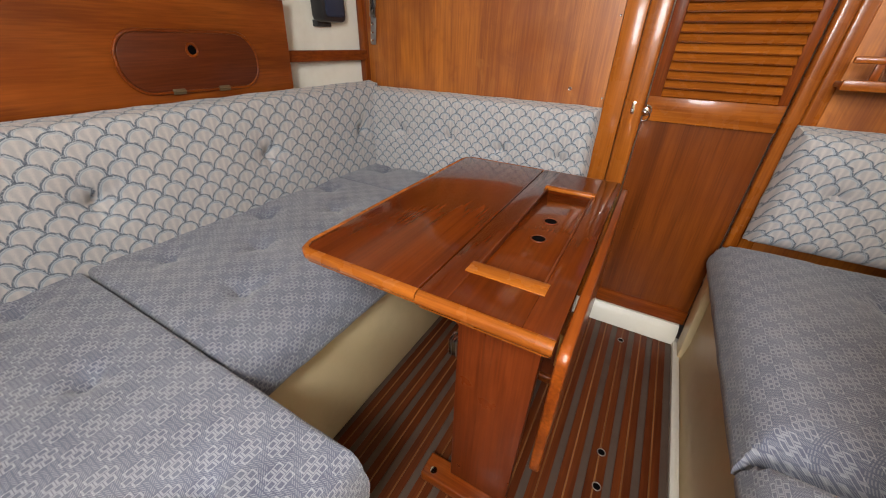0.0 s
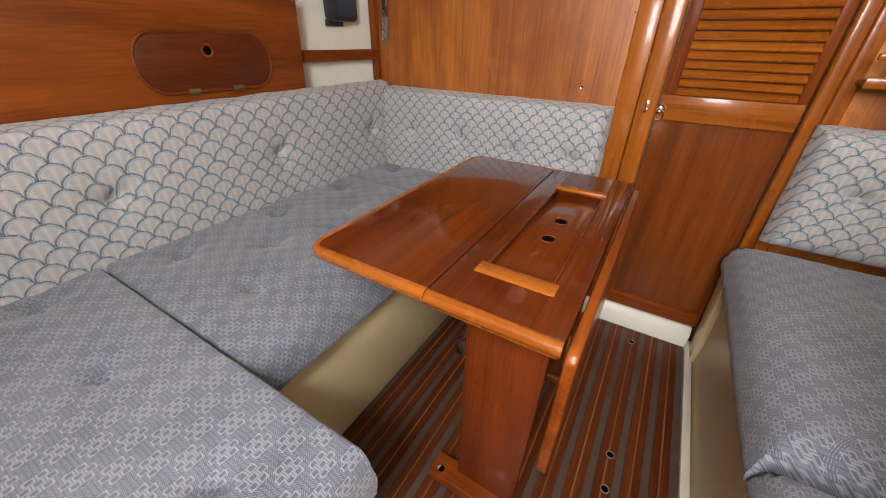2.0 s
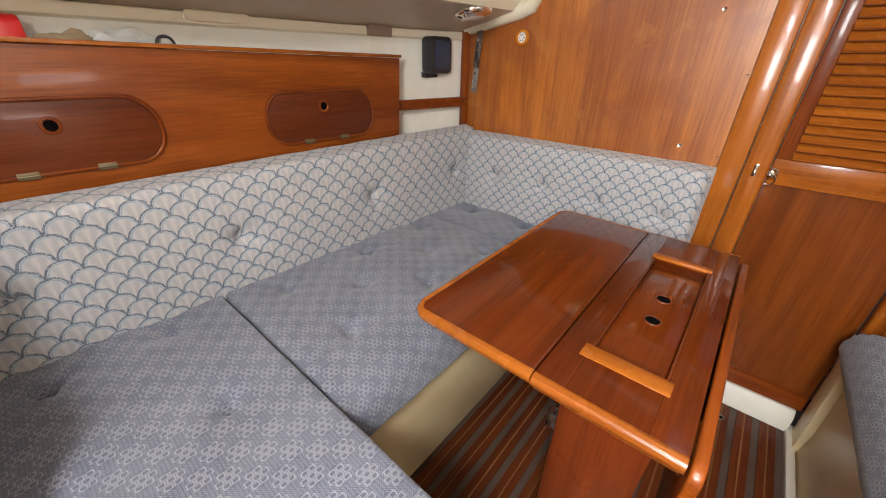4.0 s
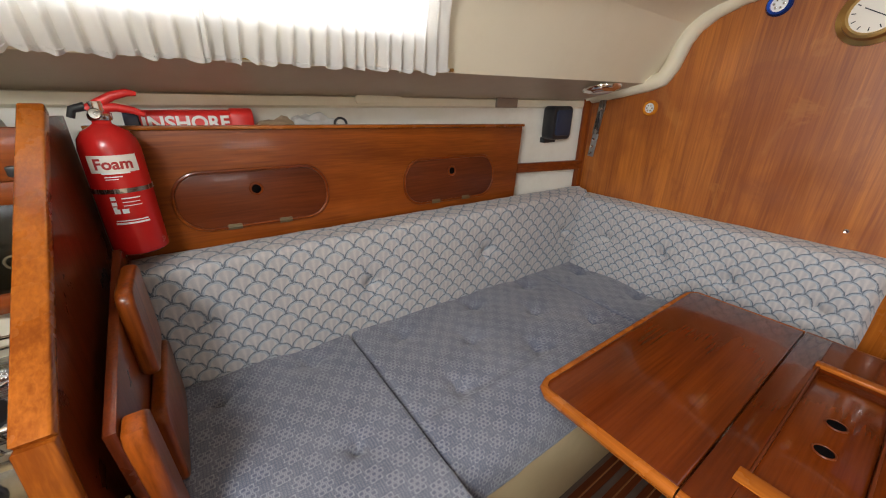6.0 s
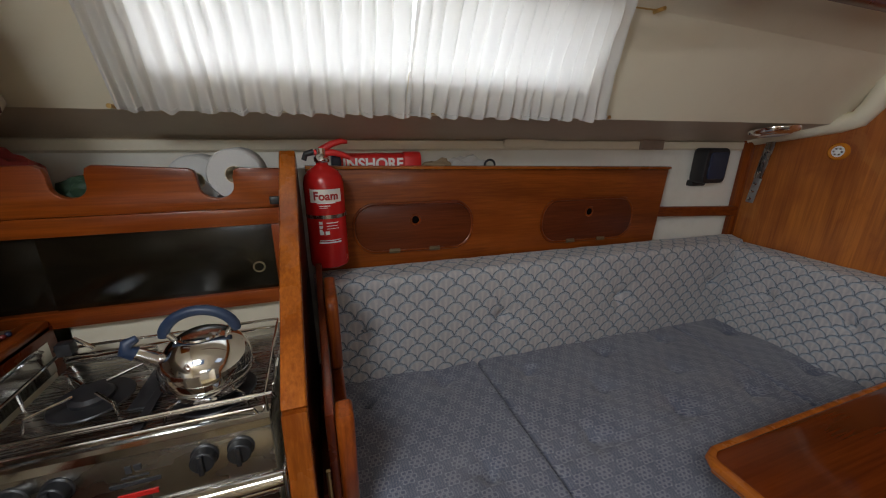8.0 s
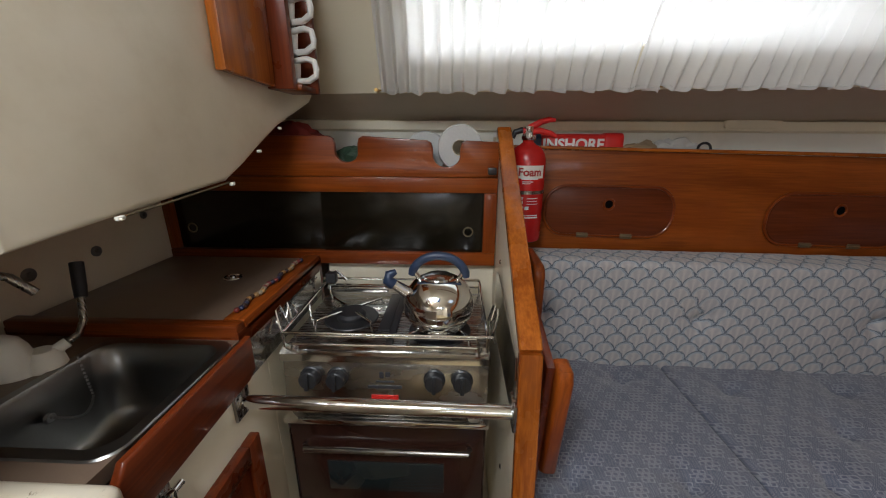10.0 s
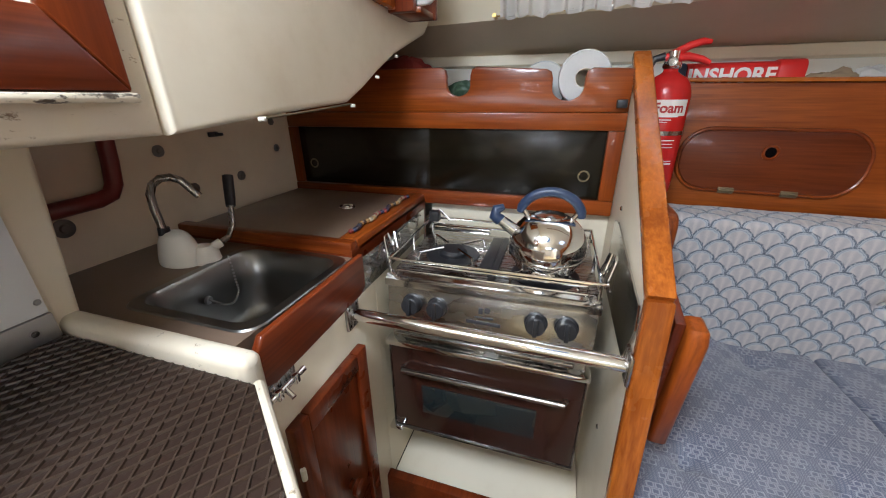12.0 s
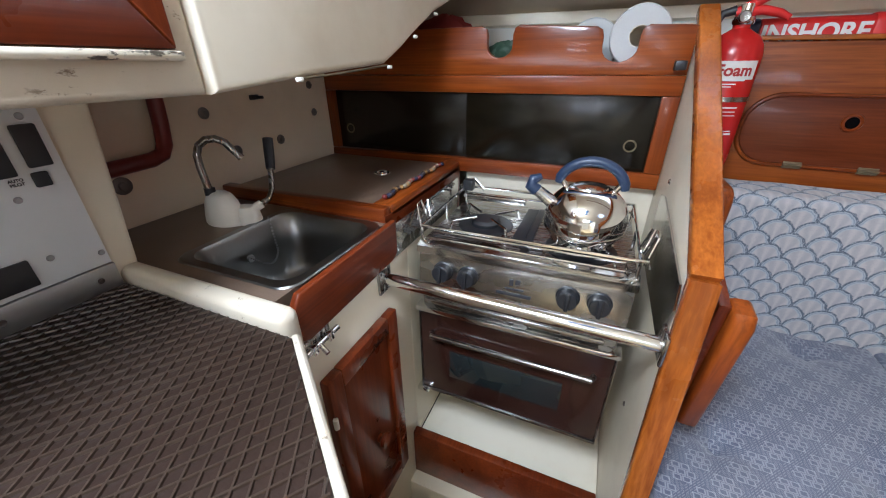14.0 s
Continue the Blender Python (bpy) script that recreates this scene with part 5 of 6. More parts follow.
for cx, cy in ((-1.12, -0.475), (-1.072, -0.262)):
    for k in range(4):
        w = radians(45 + 90 * k)
        wire([(cx + 0.025 * math.cos(w), cy + 0.025 * math.sin(w), 0.881), (cx + 0.085 * math.cos(w), cy + 0.085 * math.sin(w), 0.881), (cx + 0.092 * math.cos(w), cy + 0.092 * math.sin(w), 0.859)], 0.003, "pan_support")
for y, s in ((CY0 - 0.006, -1), (CY1 + 0.006, 1)):
    wire([(-1.0, y, 0.88), (-1.01, y + s * 0.012, 0.93), (-1.025, y + s * 0.012, 0.935), (-1.035, y, 0.885)], 0.0028, "pan_clamp")
    wire([(-1.05, y, 0.88), (-1.06, y + s * 0.012, 0.925), (-1.075, y + s * 0.010, 0.92), (-1.08, y, 0.88)], 0.0028, "pan_clamp")
wire([(-1.255, CY0 - 0.01, 0.90), (-1.25, CY0 + 0.03, 0.925), (-1.245, CY0 + 0.06, 0.90)], 0.004, "pan_clamp")
bm = B(); box(bm, -1.25, -1.225, -0.572, -0.545, 0.898, 0.926, 0.004); part("gas_tap", bm, black, cook)
bm = B(); box(bm, CX - 0.005, CX + 0.02, CY0 - 0.012, CY0 + 0.02, 0.440, 0.452, 0.003); part("bottom_catch", bm, chrome, cook)

# polished guards on both sides of the bay, and the crash bar
bm = B(); box(bm, -1.26, -0.882, -0.5995, -0.5975, 0.852, 0.922, 0.0005); tagged(link("guard_plate", bm, polished), "polished steel guard plate beside the cooker", "plate", "cooker guard plates")
bm = B(); prism(bm, [(-1.20, 0.80), (-0.912, 0.80), (-0.875, 0.88), (-0.885, 0.918), (-1.16, 0.958), (-1.20, 0.95)], "y", -0.1262, -0.1232); tagged(link("guard_plate", bm, polished), "polished steel guard plate on the partition", "plate", "cooker guard plates")
bar = thing("crash_bar", "polished steel crash bar in front of the cooker", "bar", (-0.866, -0.36, 0.83))
bm = B(); tube(bm, [(-0.866, -0.600, 0.828), (-0.862, -0.124, 0.826)], 0.0125, 24); part("bar", bm, chrome, bar)
for y, z in ((-0.598, 0.828), (-0.1275, 0.826)):
    bm = B(); box(bm, -0.884, -0.842, y - 0.003, y + 0.003, z - 0.026, z + 0.026, 0.002); fl = part("flange", bm, brushed, bar)
    for dx, dz in ((-0.013, 0.017), (0.013, 0.017), (-0.013, -0.017), (0.013, -0.017)):
        bm = B(); lathe(bm, [(0, 0), (0.003, 0), (0, 0.002)], pose(-0.863 + dx, y + 0.003, z + dz, -90), 8); part("screw", bm, dark_hole, fl)

# kettle
KX, KY, KZ = -1.062, -0.264, 0.884
kettle = thing("kettle", "round polished steel kettle with a dark blue handle", "kettle", (KX, KY, KZ))
bm = B(); lathe(bm, [(0, 0), (0.056, 0), (0.060, 0.003), (0.061, 0.011), (0.069, 0.020), (0.0745, 0.036), (0.0755, 0.053), (0.071, 0.071), (0.062, 0.086), (0.050, 0.098), (0.037, 0.105), (0.032, 0.106)], flat_at(KX, KY, KZ), 56); body = part("body", bm, chrome, kettle)
bm = B(); tube(bm, [(KX + 0.0728 * math.cos(w), KY + 0.0728 * math.sin(w), KZ + 0.028) for w in (2 * math.pi * k / 48 for k in range(48))], 0.0016, 6, True); part("seam", bm, polished, body)
bm = B(); lathe(bm, [(0.032, 0.1055), (0.030, 0.109), (0.017, 0.112), (0, 0.113)], flat_at(KX, KY, KZ), 36); part("lid", bm, polished, body)
arch = [(KX, KY + 0.058 * math.cos(radians(w)), KZ + 0.103 + 0.050 * math.sin(radians(w))) for w in range(4, 177, 12)]
bm = B(); tube(bm, arch, [0.007] + [0.0092] * (len(arch) - 2) + [0.007], 14); part("handle", bm, navy, kettle, "dark blue plastic handle")
for sgn in (1, -1):
    bm = B(); tube(bm, [(KX, KY + sgn * 0.040, KZ + 0.100), (KX, KY + sgn * 0.055, KZ + 0.122)], 0.0050, 12); part("handle_post", bm, chrome, kettle)
bm = B(); tube(bm, [(KX + 0.012, KY - 0.058, KZ + 0.070), (KX + 0.016, KY - 0.085, KZ + 0.090), (KX + 0.018, KY - 0.095, KZ + 0.097)], [0.013, 0.011, 0.010], 16); spout = part("spout", bm, chrome, kettle)
bm = B(); tube(bm, [(KX + 0.018, KY - 0.093, KZ + 0.095), (KX + 0.020, KY - 0.104, KZ + 0.104), (KX + 0.018, KY - 0.101, KZ + 0.116), (KX + 0.012, KY - 0.088, KZ + 0.121)], [0.012, 0.012, 0.010, 0.006], 12); part("whistle", bm, navy, spout, "dark blue whistle cap")

# sink unit
bm = B(); box(bm, -0.962, -0.632, -0.6125, -0.601, 0.0, 0.870, 0.001); setting("cabinet_front", bm, cream, "cream front of the sink cabinet")
bm = B(); box(bm, -1.262, -0.9625, -0.609, -0.601, 0.2455, 0.852, 0.0); setting("bay_side", bm, cream, "cream side of the cooker bay")
bm = B(); prism(bm, [(-0.882, 0.858), (-0.656, 0.850), (-0.640, 0.858), (-0.632, 0.876), (-0.635, 0.908), (-0.652, 0.930), (-0.905, 0.935), (-0.905, 0.868)], "y", -0.6005, -0.588, 0.004, 3); setting("trim_sink_fascia", bm, deep_x, "red-brown varnished fascia below the sink")
cd = thing("cabinet_door", "red-brown varnished cabinet door below the sink", "door", (-0.78, -0.6, 0.27))
bm = B(); box(bm, -0.840, -0.692, -0.600, -0.590, 0.305, 0.720, 0.001); part("panel", bm, deep_z, cd)
for x0, x1, z0, z1 in ((-0.872, -0.838, 0.27, 0.757), (-0.694, -0.660, 0.27, 0.757), (-0.8375, -0.6945, 0.27, 0.306), (-0.8375, -0.6945, 0.719, 0.757)):
    bm = B(); box(bm, x0, x1, -0.6005, -0.582, z0, z1, 0.003); part("frame_rail", bm, deep_z, cd)
bm = B(); lathe(bm, [(0, 0), (0.010, 0), (0.010, 0.006), (0.017, 0.012), (0.016, 0.020), (0, 0.023)], pose(-0.775, -0.590, 0.48, -90), 20); part("knob", bm, deep_x, cd)
for z in (0.36, 0.42, 0.66):
    bm = B(); tube(bm, [(-0.659, -0.581, z), (-0.659, -0.581, z + 0.022)], 0.0045, 8); part("hinge", bm, white_paint, cd, "small painted hinge knuckle")
latch = thing("barrel_bolt", "chromed barrel bolt on the cabinet front", "bolt", (-0.67, -0.6, 0.83))
bm = B(); box(bm, -0.700, -0.648, -0.6005, -0.596, 0.818, 0.846, 0.001); part("plate", bm, brushed, latch)
bm = B(); tube(bm, [(-0.710, -0.590, 0.832), (-0.642, -0.590, 0.832)], 0.005, 10); tube(bm, [(-0.668, -0.590, 0.832), (-0.664, -0.572, 0.824)], 0.004, 10); box(bm, -0.694, -0.684, -0.597, -0.583, 0.824, 0.840, 0.002); box(bm, -0.660, -0.650, -0.597, -0.583, 0.824, 0.840, 0.002); part("bolt", bm, chrome, latch)

SX0, SX1, SY0, SY1 = -0.888, -0.664, -0.838, -0.620
CZ = 0.925
bm = B()
for x0, x1, y0, y1 in ((-0.905, -0.622, -1.045, SY0), (-0.905, SX0, SY0, SY1), (SX1, -0.622, SY0, SY1), (-0.905, -0.622, SY1, -0.6115)):
    box(bm, x0, x1, y0, y1, CZ - 0.02, CZ, 0.0)
setting("counter", bm, laminate, "brown laminate galley counter round the sink")
sink = thing("sink", "small rectangular stainless steel sink", "sink", (-0.776, -0.73, 0.79))
bm = B()
loops = []
for inset, z, r in ((-0.012, CZ + 0.0008, 0.03), (-0.010, CZ + 0.003, 0.03), (0.004, CZ + 0.003, 0.03), (0.008, CZ - 0.004, 0.035), (0.014, CZ - 0.05, 0.04), (0.020, CZ - 0.105, 0.042), (0.032, CZ - 0.124, 0.045), (0.055, CZ - 0.132, 0.045)):
    loops.append([bm.verts.new((x, y, z)) for x, y in rounded(SX0 + inset, SX1 - inset, SY0 + inset, SY1 - inset, r, 6)])
for a, c in zip(loops, loops[1:]):
    for i in range(len(a)):
        j = (i + 1) % len(a)
        bm.faces.new((a[i], a[j], c[j], c[i]))
bm.faces.new(loops[-1])
part("bowl", bm, sink_steel, sink)
bm = B(); lathe(bm, [(0, 0), (0.02, 0), (0.018, 0.004), (0.006, 0.005), (0, 0.005)], flat_at(-0.776, -0.73, CZ - 0.132), 20); part("drain", bm, chrome, sink)
bm = B(); lathe(bm, [(0, 0), (0.008, 0), (0.0065, 0.004), (0, 0.004)], pose(-0.762, -0.8165, CZ - 0.045, -90), 14); part("overflow", bm, alu, sink)

# raised lid over the cool box, with teak fiddles
lid = thing("counter_lid", "raised brown laminate lid beside the cooker", "lid", (-1.1, -0.84, 0.93))
bm = B(); box(bm, GX + 0.017, -0.9055, -1.045, -0.6115, 0.60, 0.938, 0.0); part("base", bm, deep_x, lid)
bm = B(); box(bm, -1.285, -0.932, -1.022, -0.656, 0.9385, 0.949, 0.003); top = part("top", bm, laminate, lid)
bm = B(); tube(bm, [(-1.133 + 0.017 * math.cos(w), -0.757 + 0.017 * math.sin(w), 0.950) for w in (2 * math.pi * k / 24 for k in range(24))], 0.0035, 8, True); lathe(bm, [(0, 0.949), (0.008, 0.949), (0.006, 0.954), (0, 0.955)], flat_at(-1.133, -0.757, 0), 14); part("ring_pull", bm, chrome, top, "flush chrome ring pull")
bm = B(); box(bm, -0.9305, -0.905, -1.045, -0.612, 0.926, 0.953, 0.005); part("fiddle", bm, wood_y, lid)
bm = B(); box(bm, -1.305, -0.931, -0.6545, -0.6115, 0.926, 0.953, 0.005); part("fiddle", bm, wood_x, lid)
beads = ((0.16, 0.02, 0.015), (0.30, 0.16, 0.05), (0.015, 0.02, 0.05), (0.28, 0.22, 0.15), (0.03, 0.012, 0.01))
bead_mats = [shader("bead_" + n, 0.4, 0, c)[0] for n, c in zip(("red", "amber", "blue", "cream", "maroon"), beads)]
string = thing("bead_string", "string of small dark beads lying along the fiddle", "beads", (-1.1, -0.63, 0.953))
for k in range(30):
    bm = B()
    bmesh.ops.create_icosphere(bm, subdivisions=2, radius=0.0056, matrix=flat_at(-0.955 - 0.0098 * k, -0.640 + 0.004 * math.sin(k * 0.9), 0.9585))
    part("bead", bm, bead_mats[(k * 7 + k // 3) % 5], string)

# pump tap
tap = thing("pump_tap", "white hand-pump tap with steel spout and lever", "tap", (-0.80, -0.89, CZ))
bm = B()
lathe(bm, [(0.0, 0.0), (0.034, 0.0), (0.035, 0.004), (0.033, 0.020), (0.028, 0.042), (0.022, 0.054), (0.014, 0.060), (0.0, 0.061)], pose(-0.800, -0.905, CZ) @ Matrix.Diagonal((0.82, 1.25, 1.0, 1.0)), 32)
lathe(bm, [(0.0, 0.0), (0.024, 0.0), (0.022, 0.018), (0.014, 0.030), (0.0, 0.034)], pose(-0.818, -0.868, CZ) @ Matrix.Diagonal((1.0, 1.2, 1.0, 1.0)), 24)
base = part("base", bm, white_paint, tap, "yellowed white plastic body")
bm = B(); tube(bm, [(-0.822, -0.862, CZ + 0.020), (-0.842, -0.850, CZ + 0.030)], 0.0085, 16); part("lever_socket", bm, white_paint, base)
bm = B(); tube(bm, [(-0.793, -0.918, CZ + 0.055), (-0.794, -0.918, CZ + 0.068)], 0.0095, 16); part("collar", bm, black, tap)
bm = B(); tube(bm, [(-0.793, -0.918, CZ + 0.06), (-0.792, -0.922, CZ + 0.105), (-0.793, -0.922, CZ + 0.128), (-0.797, -0.916, CZ + 0.144), (-0.805, -0.905, CZ + 0.154), (-0.815, -0.893, CZ + 0.155), (-0.824, -0.883, CZ + 0.148), (-0.838, -0.868, CZ + 0.118)], 0.0066, 14); part("spout", bm, brushed, tap)
bm = B(); tube(bm, [(-0.842, -0.850, CZ + 0.030), (-0.858, -0.846, CZ + 0.036), (-0.872, -0.848, CZ + 0.052), (-0.890, -0.860, CZ + 0.090)], 0.0055, 12); lever = part("lever", bm, brushed, tap)
bm = B(); tube(bm, [(-0.889, -0.859, CZ + 0.086), (-0.896, -0.864, CZ + 0.100), (-0.912, -0.875, CZ + 0.140)], [0.0085, 0.0095, 0.0098], 14); part("grip", bm, black, lever, "black rubber grip")
chain_line = [Vector((-0.835 + 0.073 * f - 0.012 * math.sin(math.pi * f), -0.834 + 0.022 * min(1.0, 3 * f), CZ + 0.006 - 0.050 * f - 0.052 * math.sin(math.pi * f))) for f in (k / 33 for k in range(34))]
plug_chain = thing("plug_chain", "ball chain with a sink plug hanging in the sink", "chain", tuple(chain_line[0]))
for p in chain_line:
    bm = B(); bmesh.ops.create_icosphere(bm, subdivisions=1, radius=0.0024, matrix=Matrix.Translation(p)); part("ball", bm, alu, plug_chain)

# wall behind the sink, pipe and bolt heads
bm = B(); box(bm, -1.50, -0.60, -1.0695, -1.046, 0.40, 1.40, 0); setting("wall_galley", bm, greige, "beige laminate wall behind the sink")
pipe = thing("pipe", "maroon painted elbow pipe on the wall", "pipe", (-0.8, -1.025, 1.03))
bm = B(); tube(bm, [(-0.822, -1.026, 1.20), (-0.812, -1.026, 1.10), (-0.806, -1.026, 1.062), (-0.796, -1.026, 1.046), (-0.775, -1.026, 1.040), (-0.64, -1.026, 1.036)], 0.0135, 16); part("tube", bm, maroon, pipe)
for x, z, r in ((-0.914, 1.106, 0.012), (-0.969, 1.016, 0.013), (-1.105, 1.020, 0.012), (-1.248, 1.073, 0.010), (-1.244, 1.145, 0.010), (-0.722, 1.003, 0.016)):
    t = thing("bolt_head", "large dull metal bolt head on the wall", "bolt", (x, -1.045, z), "wall bolts")
    bm = B(); lathe(bm, [(0, 0), (r, 0), (r, 0.002), (r * 0.85, 0.003), (r * 0.5, 0.004), (r * 0.42, 0.008), (0, 0.009)], pose(x, -1.0455, z, -90), 22); part("head", bm, dull_bolt, t)
bm = B(); box(bm, -1.060, -1.036, -1.0455, -1.038, 1.122, 1.133, 0.002); box(bm, -1.056, -1.050, -1.040, -1.018, 1.124, 1.131, 0.002); tagged(link("wall_hook", bm, black, True), "small black plastic wall hook", "hook")

# cockpit moulding over the counter
bm = B()
prism(bm, [(-0.648, 1.168), (-0.80, 1.182), (-0.985, 1.195), (-1.05, 1.222), (-1.10, 1.247), (-1.20, 1.292), (-1.40, 1.357), (-1.44, 1.39), (-1.20, 1.76), (-0.648, 1.80)], "y", -1.07, -0.632, 0.010, 3)
setting("wall_cockpit", bm, cream_dirty, "cream cockpit moulding overhanging the galley")
bm = B()
prism(bm, [(-0.20, 1.169), (-0.647, 1.168), (-0.647, 1.80), (-0.33, 1.80), (-0.33, 1.36), (-0.573, 1.36), (-0.573, 1.268), (-0.30, 1.268), (-0.20, 1.268)], "y", -1.07, -0.643, 0.008, 3)
setting("wall_cockpit_inner", bm, chipped, "cream cockpit moulding round the aft window")
wf = thing("window_3", "small aft window in a mitred teak frame", "window", (-0.45, -0.63, 1.3), kind="structure")
for name, poly in (("frame_rail", [(-0.621, 1.208), (-0.25, 1.208), (-0.31, 1.266), (-0.573, 1.266)]), ("frame_stile", [(-0.6215, 1.209), (-0.574, 1.267), (-0.574, 1.362), (-0.6215, 1.42)]), ("frame_rail", [(-0.621, 1.421), (-0.573, 1.363), (-0.31, 1.363), (-0.25, 1.421)]), ("frame_stile", [(-0.2495, 1.209), (-0.2495, 1.42), (-0.309, 1.362), (-0.309, 1.267)])):
    bm = B(); prism(bm, poly, "y", -0.6425, -0.633, 0.003); part(name, bm, deep_x if "rail" in name else deep_z, wf)
bm = B(); box(bm, -0.626, -0.22, -0.644, -0.630, 1.199, 1.207, 0.003); part("ledge", bm, ledge_mat, wf, "grimy cream ledge")
bm = B(); box(bm, -0.573, -0.31, -0.69, -0.686, 1.268, 1.36, 0); pn = part("pane", bm, glass_clear, wf)
pn.visible_shadow = False
for x, z in ((-0.765, 1.178), (-0.992, 1.190), (-1.098, 1.242), (-1.198, 1.288)):
    t = thing("curtain_slide", "small white plastic slide on the moulding edge", "slide", (x, -0.628, z), "plastic slides")
    bm = B(); box(bm, x - 0.0055, x + 0.0055, -0.6325, -0.627, z - 0.0028, z + 0.0028, 0.0015); part("body", bm, white_paint, t)
    bm = B(); tube(bm, [(x + 0.003, -0.628, z), (x + 0.003, -0.624, z - 0.001)], 0.0013, 8); part("stud", bm, white_paint, t)

bm = B(); tube(bm, [(-0.775, -0.632, 1.179), (-0.85, -0.632, 1.183), (-0.92, -0.632, 1.188), (-0.988, -0.632, 1.193)], 0.0016, 8)
tagged(link("cord", bm, painted("drab_cord", (0.09, 0.065, 0.03), 0.8, (0.05, 0.035, 0.02), 0.4), True), "thin drab cord stretched along the moulding edge", "cord")

# mug rack on the moulding
rack = thing("mug_rack", "varnished teak mug rack with white mugs", "rack", (-1.15, -0.6, 1.38))
bm = B(); prism(bm, [(-1.00, 1.376), (-1.168, 1.370), (-1.168, 1.72), (-1.00, 1.72)], "y", -0.631, -0.612, 0.003); part("front", bm, edge_z, rack)
bm = B(); prism(bm, [(-0.631, 1.366), (-0.575, 1.366), (-0.575, 1.70), (-0.631, 1.70)], "x", -1.190, -1.170, 0.002); part("slotted_side", bm, deep_z, rack)
bm = B(); box(bm, -1.27, -1.1905, -0.631, -0.565, 1.366, 1.378, 0.002); part("bottom", bm, wood_x, rack)
bm = B(); box(bm, -1.285, -1.271, -0.631, -0.560, 1.366, 1.68, 0.002); part("slotted_side", bm, deep_z, rack)
mug_white = painted("white_melamine", (0.75, 0.74, 0.71), 0.3, (0.5, 0.48, 0.42), 0.2)
for k in range(4):
    z = 1.404 + 0.056 * k
    t = thing("mug", "white mug stacked in the teak rack", "mug", (-1.208, -0.597, z), "stacked mugs")
    bm = B(); lathe(bm, [(0, -0.022), (0.018, -0.022), (0.023, 0.024), (0.021, 0.024), (0.016, -0.019), (0, -0.019)], flat_at(-1.216, -0.597, z), 24); part("cup", bm, mug_white, t)
    bm = B(); tube(bm, [(-1.206, -0.582, z + 0.021), (-1.190, -0.548, z + 0.022), (-1.180, -0.530, z + 0.015), (-1.178, -0.526, z), (-1.179, -0.528, z - 0.012), (-1.190, -0.548, z - 0.020), (-1.206, -0.582, z - 0.019)], 0.0062, 10); part("handle", bm, mug_white, t)

# companionway step, side rail and switch panel
tread = [(-0.593, -0.858), (-0.593, -0.545), (-0.42, -0.325), (0.30, -0.325), (0.30, -0.858)]
bm = B(); prism(bm, tread, "z", 0.0, 0.906, 0.0); setting("step_box", bm, cream, "cream engine box under the companionway step")
rubber = painted("worn_brown_rubber", (0.028, 0.015, 0.010), 0.5, (0.022, 0.015, 0.011), 0.55, 0.35, 130)
bm = B(); prism(bm, [(-0.592, -0.857), (-0.592, -0.546), (-0.4215, -0.3285), (0.299, -0.3285), (0.299, -0.857)], "z", 0.9065, 0.920, 0.002); rubber.node_tree.nodes["Principled BSDF"].inputs["Specular IOR Level"].default_value = 0.25; mat_step = setting("step_mat", bm, rubber, "worn brown rubber step mat with diamond ridges")
bm = B(); tube(bm, [(-0.597, -0.547, 0.914), (-0.4235, -0.324, 0.914), (0.30, -0.324, 0.914)], 0.0065, 10); setting("trim_nosing", bm, chipped, "chipped cream nosing on the step edge")
bm = B(); prism(bm, rounded(-0.624, -0.594, 0.86, 0.940, 0.012, 5), "y", -0.905, -0.560, 0.012, 3); setting("trim_counter_rail", bm, chipped, "chipped cream rail between counter and step")
bm = B(); prism(bm, [(-0.614, 0.86), (-0.588, 0.86), (-0.588, 1.18), (-0.646, 1.18)], "y", -1.0455, -0.862, 0.008, 3); setting("wall_step_side", bm, cream, "cream moulded post beside the switch panel")
bm = B(); box(bm, -0.5895, 0.55, -0.90, -0.860, 0.90, 1.18, 0); setting("wall_step_back", bm, cream, "cream wall behind the switch panel")
sp = thing("switch_panel", "white electrical switch panel with black rockers", "switch panel", (-0.45, -0.855, 0.95))
bm = B(); box(bm, -0.587, -0.22, -0.8595, -0.850, 0.958, 1.155, 0.001); face = part("face", bm, panel_white, sp)
for x0, x1, z0, z1 in ((-0.578, -0.556, 1.094, 1.140), (-0.545, -0.521, 1.088, 1.134), (-0.502, -0.478, 1.088, 1.134), (-0.569, -0.554, 1.072, 1.089), (-0.515, -0.45, 0.965, 0.998)):
    bm = B(); box(bm, x0, x1, -0.850, -0.845, z0, z1, 0.002); part("switch", bm, black, face, "black rocker switch")
for x, z in ((-0.535, 1.063), (-0.534, 0.990), (-0.581, 0.975), (-0.570, 1.148)):
    bm = B(); lathe(bm, [(0, 0), (0.004, 0), (0.003, 0.002), (0, 0.002)], pose(x, -0.8498, z, -90), 12); part("screw", bm, alu, face)
lettering("lettering", "AUTO\nPILOT", 0.0046, Matrix.Translation((-0.541, -0.8498, 1.082)) @ FACE_FWD, text_dark, face, "small dark lettering")
bm = B(); box(bm, -0.589, 0.29, -0.858, -0.848, 0.921, 0.957, 0.003); r2 = part("rail", bm, alu, sp, "grey aluminium rail")
for x in (-0.565, -0.47):
    bm = B(); lathe(bm, [(0, 0), (0.005, 0), (0.004, 0.003), (0, 0.003)], pose(x, -0.848, 0.94, -90), 12); part("screw", bm, chrome, r2)

# aft wall with the companionway opening, and the starboard quarter
bm = B()
box(bm, -1.60, -0.50, -1.12, -1.075, 0.0, 1.85, 0)
box(bm, 0.34, 1.60, -1.12, -1.075, 0.0, 1.95, 0)
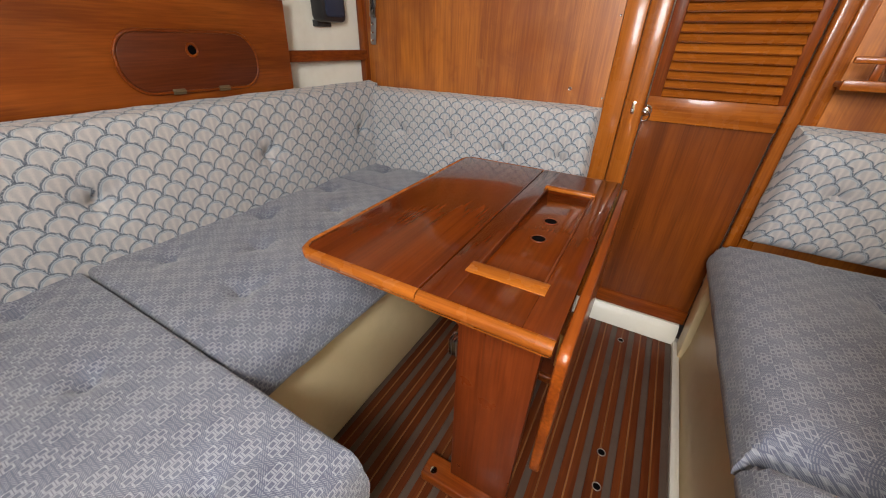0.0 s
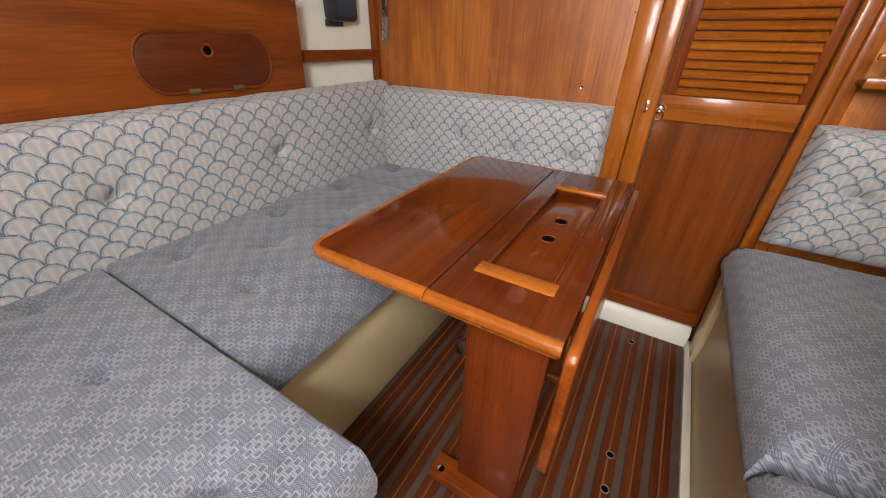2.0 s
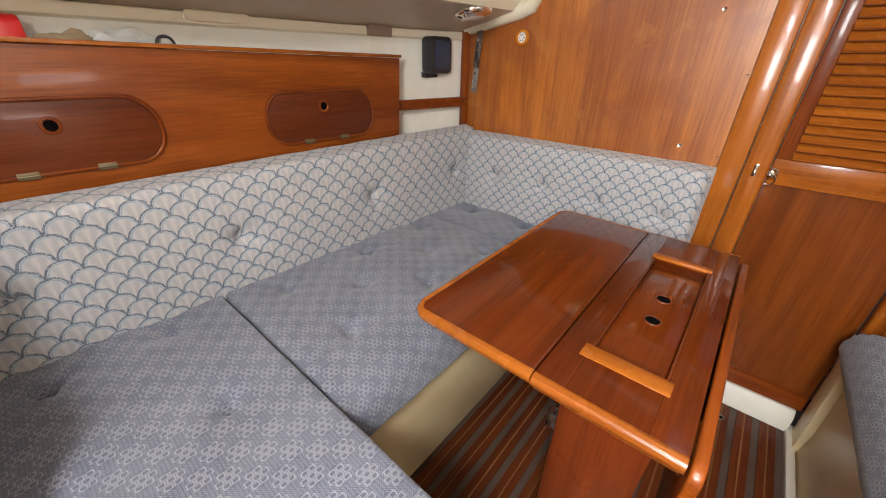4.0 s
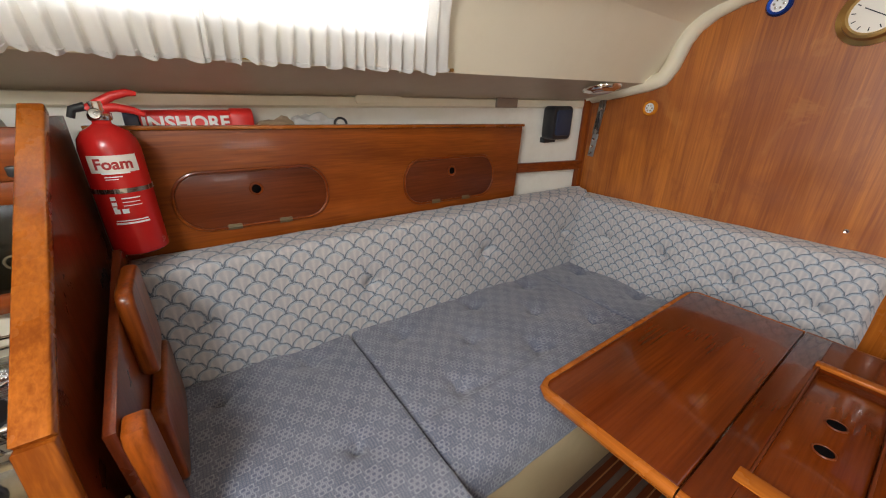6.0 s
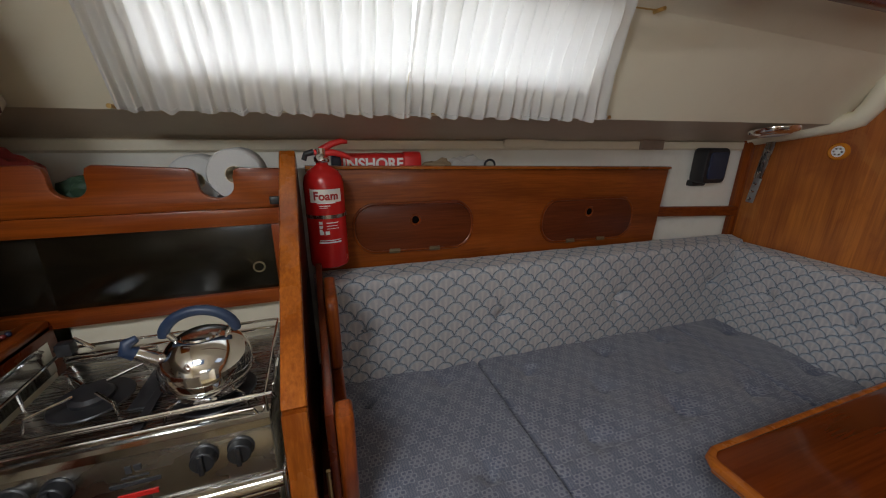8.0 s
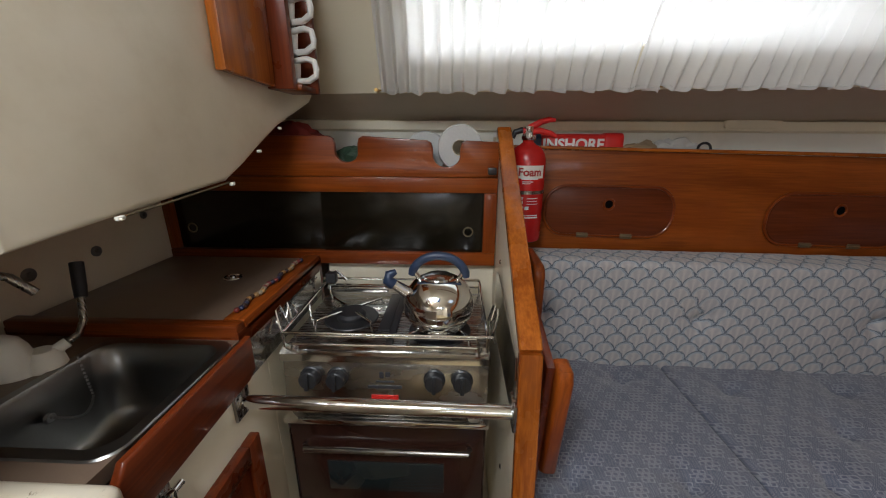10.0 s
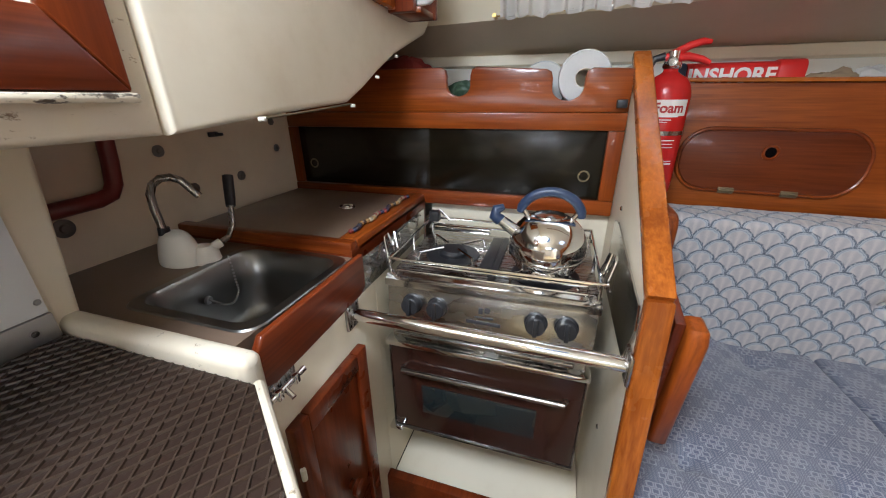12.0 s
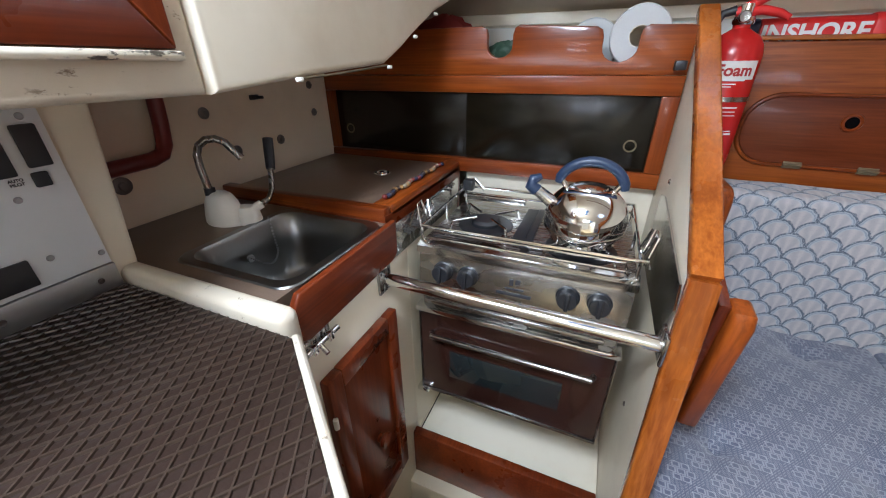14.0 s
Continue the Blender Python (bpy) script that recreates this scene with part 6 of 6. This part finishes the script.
box(bm, -0.50, 0.34, -1.12, -1.075, 0.0, 1.18, 0)
setting("wall_aft", bm, cream, "cream aft wall with the companionway opening")
bm = B(); box(bm, 0.31, 1.55, -1.07, -0.46, 0.0, 0.92, 0.01); setting("bench_quarter", bm, wood_x, "teak chart table block on the starboard quarter")

# ---- curtains ----
wires = thing("curtain_wires", "brass curtain wires above and below the window", "curtain wire", (-1.36, 0.2, 1.39))
for f in (0.02, 0.985):
    bm = B(); tube(bm, [side_at(y, f) + Vector((0.012, 0, 0)) for y in (-0.45, 0.2, 0.775)], 0.002, 8); part("wire", bm, brass, wires)
    for y in (-0.45, 0.775):
        p = side_at(y, f)
        bm = B(); tube(bm, [p, p + Vector((0.030, 0, 0))], 0.005, 10); part("end_fitting", bm, brass, wires)


def curtain(y0, y1, seed, label, lean=0.0):
    nu, nv = 260, 26
    phase, ph = [], 0.0
    for i in range(nu + 1):
        ph += (0.42 + 0.22 * noise.noise((i * 0.03, seed, 0)) + 0.16 * noise.noise((i * 0.13, seed, 4)))
        phase.append(ph)
    rows = []
    for j in range(nv + 1):
        f = j / nv
        row = []
        for i in range(nu + 1):
            g = i / nu
            y = (y0 + y1) / 2 + (g - 0.5) * (y1 - y0) * (1 - 0.015 * f) - lean * f * max(0.0, g - 0.4)
            amp = (0.0075 + 0.011 * abs(f - 0.45) ** 0.8) * (1 + 0.5 * noise.noise((g * 9, seed, f * 1.5)))
            w = amp * math.sin(phase[i] + 1.4 * noise.noise((g * 5, f * 1.4, seed)) + 0.25 * math.sin(f * 5 + seed))
            w += 0.004 * noise.noise((g * 22, f * 5, seed + 3))
            p = side_at(y, 0.005 + 0.985 * f) + Vector((0.034 + w, w * 0.3, -0.006 * (1 - f) + (0.0035 * math.sin(phase[i] * 0.5 + seed) if j in (0, nv) else 0)))
            if j == 0:
                p.z -= 0.007 * noise.noise((g * 40, seed, 1)) + 0.0025 * math.sin(phase[i])
            row.append(p)
        rows.append(row)
    t = thing("curtain", label, "curtain", tuple(side_at((y0 + y1) / 2, 0)), "window curtains")
    bm = B(); sheet(bm, rows); part("cloth", bm, curtain_mat, t)
    bm = B()
    tube(bm, [p + Vector((0.002, 0, 0.008)) for p in rows[0][::2]], 0.0022, 5); part("hem", bm, curtain_mat, t)


curtain(-0.435, 0.192, 1.0, "gathered white cotton curtain, aft half of the window")
curtain(0.182, 0.752, 5.0, "gathered white cotton curtain, forward half of the window", 0.11)

# ---- sole: teak boards with holly inlay ----
board_x = [-0.834 + 0.0706 * i for i in range(14)]
for i, x in enumerate(board_x):
    if x > 0.13:
        continue
    w = 0.0245
    for sgn in (-1, 1):
        a, c = sorted((x + sgn * 0.0022, x + sgn * w))
        bm = B(); box(bm, a, min(c, 0.1305), -0.44, 1.684, -0.004, 0.0, 0.0007, 1); part("plank", bm, sole_teak, floor)
    bm = B(); box(bm, x - 0.0020, x + 0.0020, -0.44, 1.684, -0.004, 0.0003, 0.0, 1); part("inlay", bm, holly, floor, "pale holly inlay")
for x, y in ((-0.053, 1.044), (-0.049, 0.932), (-0.06, 1.60)):
    t = thing("finger_hole", "brass-rimmed finger hole in the sole", "hole", (x, y, 0.0), "sole finger holes")
    # the sole stays whole; its hole's shade is a near-black disc
    bm = B(); lathe(bm, [(0, 0.0006), (0.011, 0.0006), (0.011, 0.001), (0, 0.001)], flat_at(x, y, 0), 20); part("hole", bm, dark_hole, t)
    bm = B(); tube(bm, [(x + 0.0115 * math.cos(w), y + 0.0115 * math.sin(w), 0.0012) for w in (2 * math.pi * k / 20 for k in range(20))], 0.0016, 6, True); part("rim", bm, alu, t)

# ---- diamond ridges of the step mat ----
vb = B()
prism(vb, [(-0.0018, 0.0), (0.0018, 0.0), (0.0009, 0.0026), (-0.0009, 0.0026)], "x", -0.5, 0.5)
me = bpy.data.meshes.new("ridge")
bmesh.ops.recalc_face_normals(vb, faces=vb.faces)
vb.to_mesh(me)
vb.free()
me.materials.append(painted("rubber_ridges", (0.038, 0.023, 0.015), 0.34, (0.024, 0.016, 0.012), 0.5, 0.2, 200))


def clip(p, d):
    """The stretch of the line p + k d inside the step mat."""
    poly = [(-0.590, -0.855), (0.297, -0.855), (0.297, -0.332), (-0.4215, -0.332), (-0.590, -0.547)]
    lo, hi = -9.0, 9.0
    for (ax, ay), (bx, by) in zip(poly, poly[1:] + poly[:1]):
        nx, ny = -(by - ay), bx - ax
        den = nx * d[0] + ny * d[1]
        num = nx * (p[0] - ax) + ny * (p[1] - ay)
        if abs(den) < 1e-9:
            continue
        k = -num / den
        if den > 0:
            lo = max(lo, k)
        else:
            hi = min(hi, k)
    return lo, hi


for ang in (31.0, 144.0):
    d = (math.cos(radians(ang)), math.sin(radians(ang)))
    nrm = (-d[1], d[0])
    for k in range(-95, 95):
        p = (-0.15 + nrm[0] * k * 0.0134, -0.6 + nrm[1] * k * 0.0134)
        lo, hi = clip(p, d)
        if hi - lo < 0.01:
            continue
        ob = new("ridge", me)
        ob.parent = mat_step
        mid = (lo + hi) / 2
        ob.matrix_basis = pose(p[0] + d[0] * mid, p[1] + d[1] * mid, 0.9195, 0, 0, ang) @ Matrix.Diagonal((hi - lo, 1, 1, 1))
